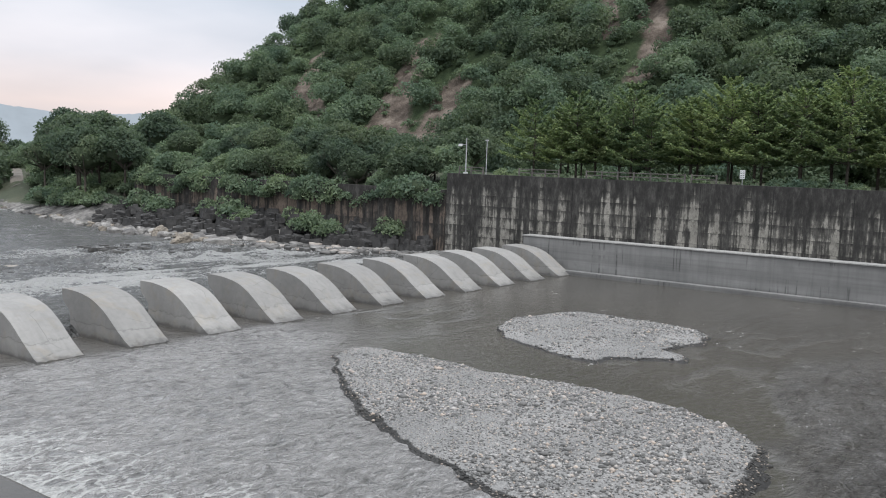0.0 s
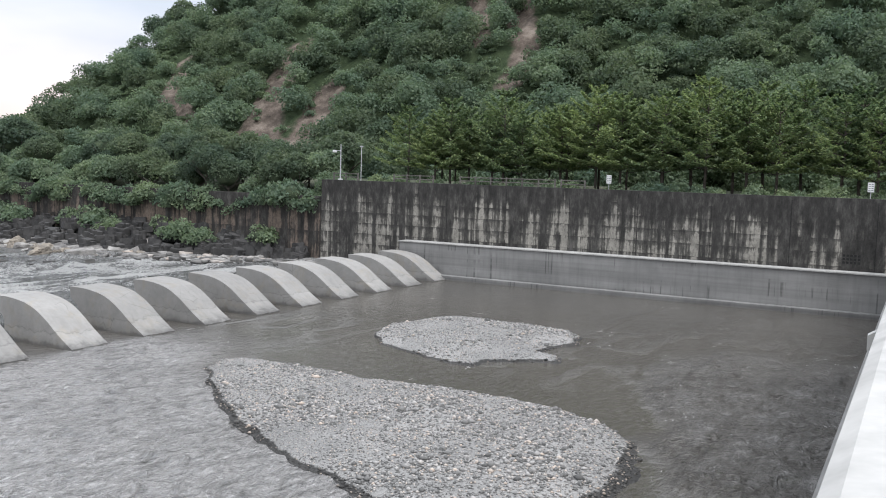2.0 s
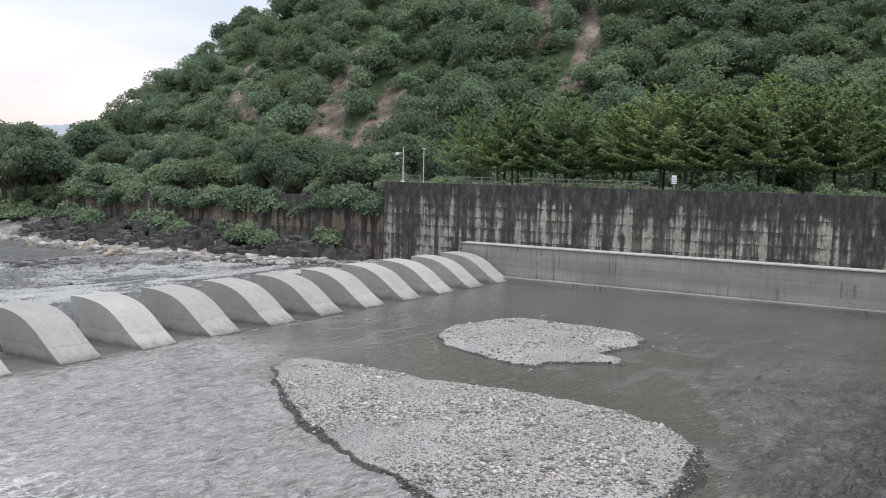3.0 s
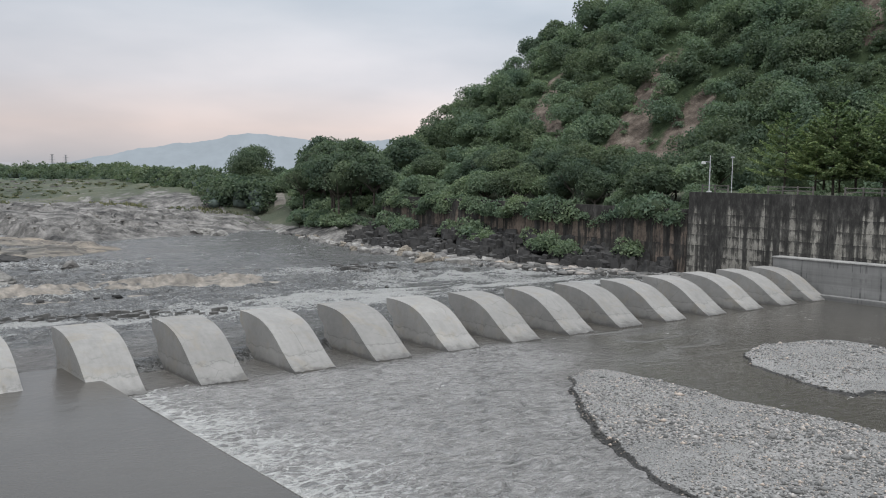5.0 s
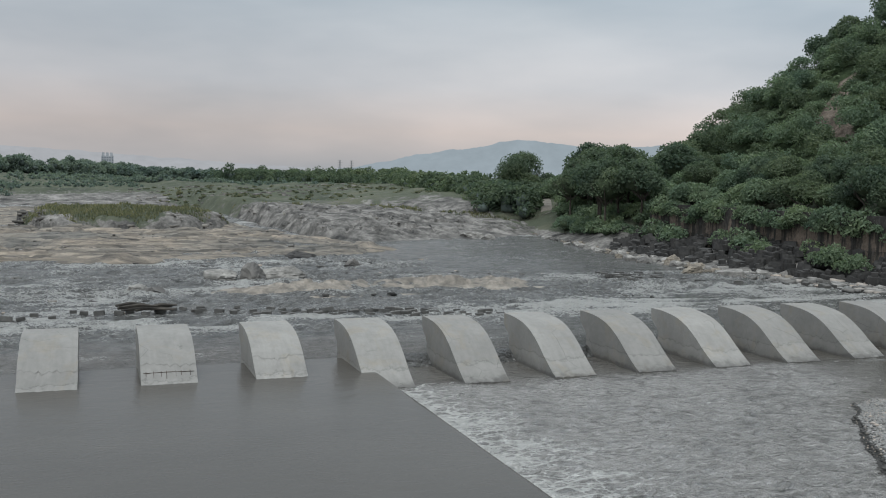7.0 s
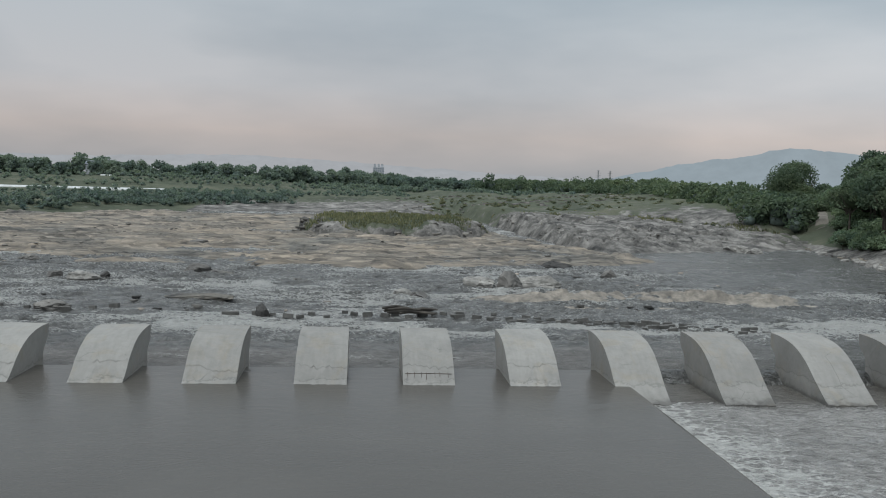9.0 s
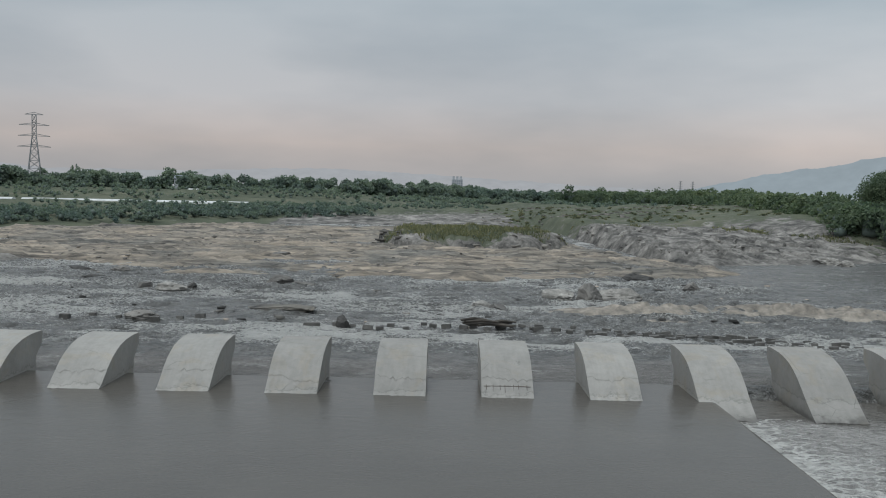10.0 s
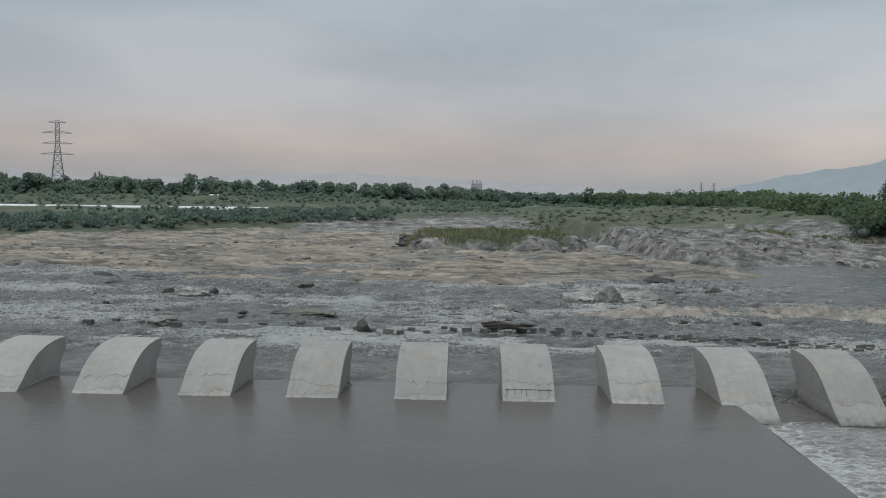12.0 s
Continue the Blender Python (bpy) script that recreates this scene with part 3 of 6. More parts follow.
def quiet_reach(x, y):
    """1 on the smooth glide between the reef, the far bank and the wooded shore."""
    return smooth_step(36, 48, x + 8 * fbm(x / 12, y / 8, 2, 91)) * smooth_step(104, 114, y) * smooth_step(188, 168, y)


def river_height(x, y):
    wild = smooth_step(64, 74, y) * (0.55 + 0.45 * smooth_step(84, 96, y)) * (1 - 0.72 * quiet_reach(x, y)) * (1 - 0.45 * smooth_step(130, 220, y))
    long, short, slow = river_waves(x, y)
    fall = np.where(x > APRON_X, 0.28 * smooth_step(67, 61.5, y) - 0.92 * smooth_step(59.4, 57.6, y), 0.40 * smooth_step(61.5, 57.0, y))
    pour = 0.28 * np.exp(-((y - 78.5 + 0.03 * (x - 20)) / 1.3) ** 2) * (0.6 + 0.8 * fbm(x / 3, y / 2, 2, 31))
    return RIVER + (long + short + slow - 0.34) * wild + 0.02 * fbm(x / 2, y / 2, 3, 2) + fall + pour + 0.05 * fbm(x / 0.8, y / 1.5, 2, 90) * smooth_step(60, 58, y)


def river_foam(x, y):
    long, short, slow = river_waves(x, y)
    open_water = smooth_step(68, 75, y)
    line = np.exp(-((y - 76.5 - 2.2 * fbm(x / 8, y / 8, 2, 5) + 0.02 * (x - 20)) / 1.7) ** 2)
    boil = np.maximum(0, fbm(x / 13, y / 4.5, 3, 29))
    crest = smooth_step(0.16, 0.42, long + short) * (0.35 + 1.3 * np.maximum(0, fbm(x / 20, y / 9, 2, 71)))
    race = np.exp(-((y - 80.5) / 2.5) ** 2) * smooth_step(38, 48, x) * smooth_step(92, 80, x)
    gaps = 0.5 * np.exp(-((y - 64.5) / 1.6) ** 2) * np.maximum(0, fbm(x / 3.2, y / 2, 2, 81))
    open_water = open_water * (1 - 0.75 * quiet_reach(x, y))
    return np.clip(0.55 * crest * open_water + line * np.maximum(0, 0.02 + 2.0 * fbm(x / 5, y / 3, 3, 19)) + 0.5 * boil * open_water + 0.75 * race * np.clip(0.5 + 1.8 * fbm(x / 5, y / 1.3, 3, 84), 0, 1) + gaps, 0, 1)


river = grid_sheet("river", np.concatenate([stepped(-190, -76, 50), stepped(-75, 100, 320), stepped(101, 125, 14)]), np.concatenate([stepped(56.5, 140, 225), stepped(140.6, 200, 70), stepped(202, 420, 40)]), river_height, RAPID, True, river_foam)
tagged(river, "rough grey river with broken white rapids", "water", kind="structure")

# ---- baffle blocks across the sill ----
ROW_X, ROW_Y, PITCH, WIDE, CREST = 28.96, 60.43, 6.582, 3.175, 3.215


def block_profile(on_apron):
    """Side outline (y from the crest's rear edge, z): from the toe up the curved back, then down the undercut rear."""
    back = [(-8.75, -0.25), (-8.3, 0.03), (-7.6, 0.50), (-6.65, 1.14), (-6.15, 1.54), (-5.6, 1.93), (-5.1, 2.25), (-4.6, 2.52), (-4.0, 2.78), (-3.3, 2.98), (-2.5, 3.12), (-1.6, 3.21), (-0.8, 3.23), (0.0, CREST)]
    rear = [(-0.08, 2.4), (-0.45, 2.05), (-0.85, 1.80), (-1.02, 1.45), (-1.05, 0.5), (-1.05, -0.8), (-8.75, -0.8)]
    toe = 7.15 if on_apron else 8.35
    keep = [p for p in back if p[0] > -toe + 0.15]
    z = float(np.interp(-toe, [p[0] for p in back], [p[1] for p in back])) + 0.10
    rear[-1] = (-toe, -0.8)
    return [(-toe, z)] + keep + rear


REBAR = blotchy("rusty_rebar", (0.03, 0.022, 0.018), (0.08, 0.055, 0.042), 4.0, 20.0, 0.9, 0.004, 0.5)


def baffle_block(i):
    """A block with a curved back; its toe is spalled below a crack that wanders across."""
    rnd = random.Random(i)
    bm = bmesh.new()
    prof = block_profile(i <= 7)
    toe = prof[0][0]
    line_y, line_z = [p[0] for p in prof[:-7]], [p[1] for p in prof[:-7]]
    cols, n = [], 18
    start = 1.35 if i <= 7 else 0.55
    for k in range(n):
        x = WIDE * k / (n - 1)
        c = toe + start * (0.8 + 0.1 * (i % 4)) + 0.35 * noise.noise(Vector((x * 0.7, i * 3.1, 0))) + 0.25 * noise.noise(Vector((x * 4.3, i * 5.7, 2)))
        pts = []
        for f in (0.0, 0.33, 0.66, 1.0):
            y = toe + (c - toe) * f
            z = float(np.interp(y, line_y, line_z))
            deep = (0.03 if i <= 7 else 0.008) + 0.05 * noise.noise(Vector((x * 2.2, y * 2.2, i)))
            pts.append((y + (rnd.uniform(-0.07, 0.07) if f == 0 else 0), z - deep - (0.012 if f == 1.0 else 0)))
        pts.append((c + 0.05, float(np.interp(c + 0.05, line_y, line_z))))
        for q in range(1, 13):
            y = c + 0.05 + (0.0 - c - 0.05) * q / 12
            pts.append((y, float(np.interp(y, line_y, line_z)) + 0.012 * noise.noise(Vector((x * 1.4, y * 1.4, i + 9)))))
        for y, z in prof[-7:]:
            pts.append((y, z))
        worn = 0.05 * abs(noise.noise(Vector((i * 2.0, 1.0, 0)))) if k in (0, n - 1) else 0.0
        cols.append([bm.verts.new((x + (0.02 * noise.noise(Vector((y * 1.7, z * 1.7, i + k))) if k in (0, n - 1) else 0), y, z - worn * (j < 17))) for j, (y, z) in enumerate(pts)])
    m = len(cols[0])
    for a, b in zip(cols, cols[1:]):
        for j in range(m):
            bm.faces.new((a[j], a[(j + 1) % m], b[(j + 1) % m], b[j]))
    bm.faces.new(cols[0])
    bm.faces.new(cols[-1][::-1])
    bmesh.ops.recalc_face_normals(bm, faces=bm.faces[:])
    ob = part("baffle_block", bm, CONCRETE)
    ob.location = (ROW_X + (i - 10) * PITCH, ROW_Y, 0)
    if i == 6:
        y, z = toe + 0.85, float(np.interp(toe + 0.85, line_y, line_z)) - 0.015
        part("rebar", tube_bm([(0.15, y, z), (1.6, y + 0.03, z + 0.02), (WIDE - 0.15, y, z)], [0.018] * 3, 6), REBAR, ob, "rusty bared reinforcing bar")
        for k in range(7):
            x = 0.25 + 0.42 * k + rnd.uniform(-0.08, 0.08)
            ln = rnd.uniform(0.12, 0.45)
            part("rebar", tube_bm([(x, y + 0.1, z + 0.07), (x, y - ln, float(np.interp(y - ln, line_y, line_z)) - 0.02)], [0.015, 0.015], 6), REBAR, ob)
    worn_label = "pale grey concrete baffle block with a cracked, broken toe" if i <= 7 else "pale grey concrete baffle block with a curved back"
    return tagged(ob, worn_label, "baffle block", "row of baffle blocks")


for i in range(1, 21):
    baffle_block(i)

COPING = blotchy("weathered_coping", (0.29, 0.29, 0.278), (0.42, 0.415, 0.395), 0.6, 6.0, 0.85, 0.01, 0.4)

# ---- walls ----
ledge_wall = empty("wall_east_low")
part("wall_face", box_bm(98.6, -12, -1.5, 100.6, 59.6, 4.28), LEDGE, ledge_wall)
part("footing", box_bm(97.4, -12, -1.5, 98.597, 59.5, 0.50, 0.03), LEDGE, ledge_wall)
part("coping", box_bm(98.48, -12, 4.283, 100.7, 59.75, 4.42, 0.02), COPING, ledge_wall, "pale weathered coping")
tagged(ledge_wall, "low grey poured concrete wall with a pale coping", "wall", kind="structure")
tall = part("wall_east_tall", box_bm(101.0, -40, -1.5, 103.2, 73.9, 11.88, 0.05), STAINED)
tagged(tall, "tall concrete river wall streaked with black algae", "wall", kind="structure")
old = part("wall_east_old", box_bm(101.9, 73.9, -1.5, 103.4, 148, 9.5, 0.05), BROWNWALL)
tagged(old, "old brown river wall with rusty vertical streaks", "wall", kind="structure")
sill = part("sill", box_bm(17.5, 53.5, -1.2, 98.6, 62.5, -0.12, 0.05), CONCRETE)
tagged(sill, "submerged concrete sill under the block row", "sill", kind="structure")

# ---- parapet of the weir bridge ----
parapet = empty("parapet")


def strip_bm(outline, x0, x1, n=2):
    """A beam along x with the given (y, z) outline."""
    bm = bmesh.new()
    rings = [[bm.verts.new((x0 + (x1 - x0) * k / (n - 1), y, z)) for y, z in outline] for k in range(n)]
    m = len(outline)
    for a, b in zip(rings, rings[1:]):
        for j in range(m):
            bm.faces.new((a[j], a[(j + 1) % m], b[(j + 1) % m], b[j]))
    bm.faces.new(rings[0][::-1])
    bm.faces.new(rings[-1])
    bmesh.ops.recalc_face_normals(bm, faces=bm.faces[:])
    return bm


part("rail_top", strip_bm([(-0.45, 12.45), (-0.45, 12.66), (-0.40, 12.70), (-0.02, 12.735), (0.09, 12.728), (0.128, 12.705), (0.14, 12.66), (0.142, 12.45)], -24, 98), WHITE, parapet)
part("fascia", strip_bm([(-0.42, -1.6), (-0.42, 12.447), (0.16, 12.447), (0.212, 12.41), (0.225, 11.0), (0.225, -1.6)], -24, 98), FASCIA, parapet, "grey rendered outer face")
part("lip", strip_bm([(0.142, 12.45), (0.142, 12.56), (0.205, 12.52), (0.205, 12.45)], 4.6, 4.68), WHITE, parapet, "pale bracket end")
tagged(parapet, "white painted concrete bridge parapet", "parapet", kind="structure")

# ---- gravel bars ----
_b = bmesh.new()
bmesh.ops.create_icosphere(_b, subdivisions=1, radius=1.0)
ICO_V = np.array([v.co[:] for v in _b.verts])
ICO_F = np.array([[v.index for v in f.verts] for f in _b.faces])
_b.free()


def edge_distance(x, y, poly):
    """Distance to the outline, positive inside."""
    best = np.full(x.shape, 1e9)
    inside = np.zeros(x.shape, dtype=bool)
    for (x0, y0), (x1, y1) in zip(poly, poly[1:] + poly[:1]):
        t = np.clip(((x - x0) * (x1 - x0) + (y - y0) * (y1 - y0)) / ((x1 - x0) ** 2 + (y1 - y0) ** 2), 0, 1)
        best = np.minimum(best, np.hypot(x - x0 - t * (x1 - x0), y - y0 - t * (y1 - y0)))
        cross = ((y0 > y) != (y1 > y)) & (x < (x1 - x0) * (y - y0) / (y1 - y0 + 1e-9) + x0)
        inside ^= cross
    return np.where(inside, best, -best)


OCT_V = np.array([(1, 0, 0), (0, 1, 0), (-1, 0, 0), (0, -1, 0), (0, 0, 1), (0, 0, -1)]) * 1.1
OCT_F = np.array([(0, 1, 4), (1, 2, 4), (2, 3, 4), (3, 0, 4), (1, 0, 5), (2, 1, 5), (3, 2, 5), (0, 3, 5)])
BOX_V = np.array([(x, y, z) for x in (-0.8, 0.8) for y in (-0.8, 0.8) for z in (-0.8, 0.8)])
BOX_F = np.array([(0, 1, 3), (0, 3, 2), (4, 6, 7), (4, 7, 5), (0, 4, 5), (0, 5, 1), (2, 3, 7), (2, 7, 6), (0, 2, 6), (0, 6, 4), (1, 5, 7), (1, 7, 3)])


def stones(name, xy, z, sizes, mat, seed, flat=0.6, angular=False):
    """Many small loose stones as one mesh."""
    r = np.random.RandomState(seed)
    n = len(xy)
    sc = np.stack([sizes * r.uniform(0.8, 1.35, n), sizes * r.uniform(0.7, 1.1, n), sizes * r.uniform(0.4, 0.8, n) * flat / 0.6], -1)
    small = not angular and np.median(sizes) < 0.1
    base, tris = (BOX_V, BOX_F) if angular else (OCT_V, OCT_F) if small else (ICO_V, ICO_F)
    if angular:
        sc = sc * np.array([1.15, 0.95, 1.0])
    jit = r.uniform(0.45, 1.25, (n, len(base), 3)) if angular else r.uniform(0.75, 1.2, (n, len(base), 1))
    V = base[None] * jit * sc[:, None]
    a = r.normal(size=n) * 0.5 if angular else r.uniform(0, 6.283, n)
    c, s = np.cos(a)[:, None], np.sin(a)[:, None]
    V = np.stack([V[..., 0] * c - V[..., 1] * s, V[..., 0] * s + V[..., 1] * c, V[..., 2]], -1)
    V += np.stack([xy[:, 0], xy[:, 1], z + sc[:, 2] * 0.35], -1)[:, None]
    F = tris[None] + (np.arange(n) * len(base))[:, None, None]
    return mesh_from(name, V.reshape(-1, 3), F.reshape(-1, 3), mat)


def stone_mat(name, lo, mid, hi, odd=(0.45, 0.378, 0.315)):
    m, n, l, b = material(name, 0.85, 0, 0.3)
    geo = n.new("ShaderNodeNewGeometry")
    own = ramp(m, geo.outputs["Random Per Island"], [(0.0, lo), (0.5, mid), (0.82, hi), (1.0, odd)])
    grain = ramp(m, noise_of(m, place_of(m), 12.0, 3), [(0.3, grey(0.82)), (0.7, grey(1.12))])
    l.new(mixed(m, "MULTIPLY", own, grain), b.inputs["Base Color"])
    return m


STONE = stone_mat("river_pebbles", (0.10, 0.10, 0.097), (0.205, 0.203, 0.195), (0.39, 0.38, 0.365))
RIMSTONE = stone_mat("wet_shadowed_pebbles", (0.035, 0.035, 0.034), (0.07, 0.069, 0.066), (0.12, 0.118, 0.11))


def bar_mat():
    m, n, l, b = material("grey_gravel", 0.9, 0, 0.2)
    v = place_of(m)
    big = ramp(m, noise_of(m, v, 0.25, 5), [(0.3, (0.20, 0.20, 0.194)), (0.7, (0.30, 0.296, 0.284))])
    cell = n.new("ShaderNodeTexVoronoi")
    cell.inputs["Scale"].default_value = 7.0
    l.new(v, cell.inputs["Vector"])
    peb = ramp(m, noise_of(m, v, 9.0, 4, 0.7), [(0.25, grey(0.55)), (0.75, grey(1.3))])
    dry = mixed(m, "MULTIPLY", big, peb)
    att = n.new("ShaderNodeAttribute")
    att.attribute_name = "bare"
    # dark rim: wet gravel, and the steep edge's shadow put into the colour
    wet = ramp(m, calc(m, "ADD", att.outputs["Fac"], calc(m, "MULTIPLY", calc(m, "SUBTRACT", noise_of(m, v, 1.6, 4), 0.5), 0.7)), [(0.42, grey(0)), (0.58, grey(1))])
    l.new(mixed(m, "MIX", dry, mixed(m, "MULTIPLY", dry, grey(0.22)), wet), b.inputs["Base Color"])
    bump(m, b, cell.outputs["Distance"], 0.9, 0.07)
    return m


WETROCKMIX = stone_mat("wet_broken_rock", (0.025, 0.025, 0.024), (0.06, 0.058, 0.055), (0.14, 0.135, 0.125))
BAR = bar_mat()


def gravel_bar(poly, rim_width, top, seed, count, label, step=0.24):
    poly = list(poly)
    px, py = [p[0] for p in poly], [p[1] for p in poly]
    xs, ys = np.arange(min(px) - 1.5, max(px) + 1.5, step), np.arange(min(py) - 1.5, max(py) + 1.5, step)

    def d_of(x, y):
        return edge_distance(x + 0.5 * fbm(x / 1.7, y / 1.7, 3, seed), y + 0.5 * fbm(x / 1.7, y / 1.7, 3, seed + 4), poly)

    def height(x, y):
        d = d_of(x, y)
        up = np.where(d > 0, 0.28 * (1 - np.exp(-d / 0.45)) + top * (1 - np.exp(-d / 4.0)), 0.5 * d)
        return np.maximum(up, -0.6) + np.where(d > 0, 0.10 * fbm(x / 2.5, y / 2.5, 4, seed + 1) * np.clip(d, 0, 1) + 0.03 * fbm(x / 0.35, y / 0.35, 2, seed + 2), 0)

    # 1 at the rim, wider where the cut bank's shadow is coloured in with the wet
    def wet(x, y):
        return np.clip(1.0 - d_of(x, y) / rim_width(x, y), 0, 1)

    bar = empty("gravel_bar")
    body = grid_sheet("gravel_bed", xs, ys, height, BAR, False, wet)
    body.parent = bar
    r = np.random.RandomState(seed)
    xy = np.stack([r.uniform(min(px), max(px), count * 3), r.uniform(min(py), max(py), count * 3)], -1)
    d = d_of(xy[:, 0], xy[:, 1])
    keep = d > -0.05
    xy, d = xy[keep][:count], d[keep][:count]
    sizes = np.where(r.rand(len(xy)) < 0.04, 1.8, 1.0) * (0.032 + 0.034 * r.gamma(1.5, 0.6, len(xy)) * (0.65 + 0.9 * fbm(xy[:, 0] / 3, xy[:, 1] / 3, 2, seed + 9)))
    sizes = np.clip(sizes, 0.03, 0.26)
    w = d < 0.55 * rim_width(xy[:, 0], xy[:, 1])
    z = height(xy[:, 0], xy[:, 1])
    for name, sel, mat in (("gravel_layer", ~w, STONE), ("rim_gravel_layer", w, RIMSTONE)):
        ob = stones(name, xy[sel], z[sel], sizes[sel], mat, seed + 3)
        ob.parent = bar
        ob["kind"] = "stuff"
    return tagged(bar, label, "gravel bar")


gravel_bar([(43.4, 40.7), (39.8, 37.2), (36.7, 33.4), (34.0, 29.8), (32.0, 25.9), (30.6, 22.2), (29.5, 19.1), (29.2, 15.5), (31.0, 12.3), (35.0, 10.6), (38, 10.6), (40.4, 11.0), (42.9, 11.9),
            (45.0, 13.9), (46.4, 16.5), (47.4, 19.5), (47.8, 23.2), (47.5, 26.9), (47.1, 31.2), (47.3, 36.3), (47.2, 40.4), (45.6, 41.6)],
           lambda x, y: 0.28 + 0.85 * smooth_step(2.0, -5.0, (x - 37) - 0.62 * (y - 30)) + 1.1 * smooth_step(14, 11, y), 0.38, 41, 24000, "long bar of pale grey river gravel in the pool")
gravel_bar([(60.0, 38.6), (57.6, 36.0), (56.2, 33.4), (54.6, 28.8), (54.8, 26.7), (56.4, 26.6), (57.6, 25.0), (59.2, 22.2), (61.0, 22.6), (61.5, 24.8), (64, 24.6), (66.2, 23.4), (69.5, 24.1), (71.5, 26.2),
            (72.1, 29.0), (72.4, 33.8), (72.3, 37.2), (69.5, 39.0), (66.5, 39.7), (63, 39.8)],
           lambda x, y: 0.35 + 0.3 * smooth_step(32, 24, y), 0.35, 52, 9000, "small heart shaped bar of grey gravel in still water")


# ---- rocks ----


def rock_bm(seed, sx, sy, sz, rough=0.2, sub=3):
    """A split rock: a ball cut by planes, with a rough skin and a flat foot."""
    rnd = random.Random(seed * 13 + 1)
    bm = bmesh.new()
    bmesh.ops.create_icosphere(bm, subdivisions=sub, radius=1.0)
    off = Vector((seed * 3.7, seed * 1.3, seed * 7.1))
    cuts = [(Vector((rnd.gauss(0, 1), rnd.gauss(0, 1), rnd.gauss(0.3, 0.8))).normalized(), rnd.uniform(0.45, 0.85)) for _ in range(11)]
    for v in bm.verts:
        p = v.co.copy()
        k = 1 + rough * 1.5 * noise.noise(p * 1.3 + off)
        for d, c in cuts:
            a = p.dot(d)
            if a * k > c:
                k = c / a
        k += rough * (0.45 * noise.noise(p * 3.4 + off) + 0.3 * noise.noise(p * 8.0 + off))
        v.co = Vector((p.x * sx * k, p.y * sy * k, p.z * sz * k))
        if v.co.z < -0.4 * sz:
            v.co.z = -0.4 * sz
    return bm


def boulder(seed, x, y, z, sx, sy, sz, mat, label, name="boulder", turn=0.0, group=""):
    ob = part(name, rock_bm(seed, 1.15 * sx, 1.15 * sy, 1.15 * sz, 0.22, 4), mat)
    ob.matrix_world = pose(x, y, z, 0, 0, turn)
    return tagged(ob, label, "rock", group)


PALEROCK = blotchy("pale_wet_limestone", (0.12, 0.117, 0.109), (0.36, 0.348, 0.325), 0.9, 3.5, 0.8, 0.1, 1.0)
for k, (x, y, sx, sy, sz, mat, label) in enumerate([
        (14.4, 108.2, 2.5, 1.4, 1.25, PALEROCK, "pale pitted rock standing in the rapids"),
        (18.4, 108.0, 1.8, 1.3, 1.9, DARKROCK, "tall smooth grey rock standing in the rapids"),
        (21.9, 108.6, 3.0, 1.4, 1.25, PALEROCK, "pale pitted rock standing in the rapids"),
        (30.3, 136.0, 2.4, 1.5, 0.8, ARMOUR, "dark wet rock at the edge of the shelf"),
        (34.5, 122.6, 1.2, 1.0, 0.8, DARKROCK, "small grey rock among white water"),
        (4.5, 98.6, 1.5, 0.9, 0.7, PALEROCK, "pale broken rock awash in the river"), (6.2, 97.6, 1.0, 0.8, 0.5, DARKROCK, "grey broken rock awash in the river"),
        (-30.1, 166, 2.4, 1.6, 1.0, DARKROCK, "grey rock lying on the tan shelf"),
        (-33.2, 109.8, 1.9, 1.2, 0.7, PALEROCK, "pale flat rock awash in the river"), (-30.9, 110.6, 0.8, 0.6, 0.7, ARMOUR, "small dark rock awash in the river"), (-37, 111.0, 1.2, 0.8, 0.6, DARKROCK, "grey rock awash in the river"),
        (-21.5, 119, 2.0, 1.1, 0.9, DARKROCK, "grey rock lump in the rapids"), (-18.0, 117, 1.6, 0.9, 0.35, DARKROCK, "low grey rock in the rapids"),
        (-54.4, 133.5, 1.8, 1.0, 0.5, ARMOUR, "dark flat rock in the rapids"), (-47.6, 132.3, 1.6, 1.0, 0.8, DARKROCK, "grey rock in the rapids"), (-47.4, 121, 1.5, 0.9, 0.45, ARMOUR, "dark flat rock in the rapids"),
        (-71.0, 145.6, 2.2, 1.3, 0.9, DARKROCK, "grey rock beside the shelf"), (-9.0, 82.6, 0.7, 0.6, 0.9, ARMOUR, "dark upright stump of rock"),
        (-28.5, 85.0, 2.0, 1.2, 0.7, DARKROCK, "grey rock lumps behind the blocks"), (-35.5, 71.5, 2.6, 1.6, 0.9, DARKROCK, "grey rock washed by white water"),
        (79, 174, 2.4, 1.6, 1.1, PALEROCK, "pale boulder on the far rocky bank"), (77, 178, 3.4, 2.0, 1.5, PALEROCK, "pale boulder on the far rocky bank"),
        (-16.0, 92.8, 4.2, 1.4, 0.45, SHELF, "low tan rock awash in the river")]):
    boulder(k + 3, x, y, RIVER + 0.25, sx, sy, sz, mat, label, "rock", (k * 47) % 60 - 30)

# a tangle of driftwood on the slabs
DRIFT = blotchy("wet_driftwood", (0.03, 0.027, 0.023), (0.075, 0.066, 0.056), 1.0, 8.0, 0.85, 0.02, 0.7)
drift = empty("driftwood")
rnd = random.Random(8)
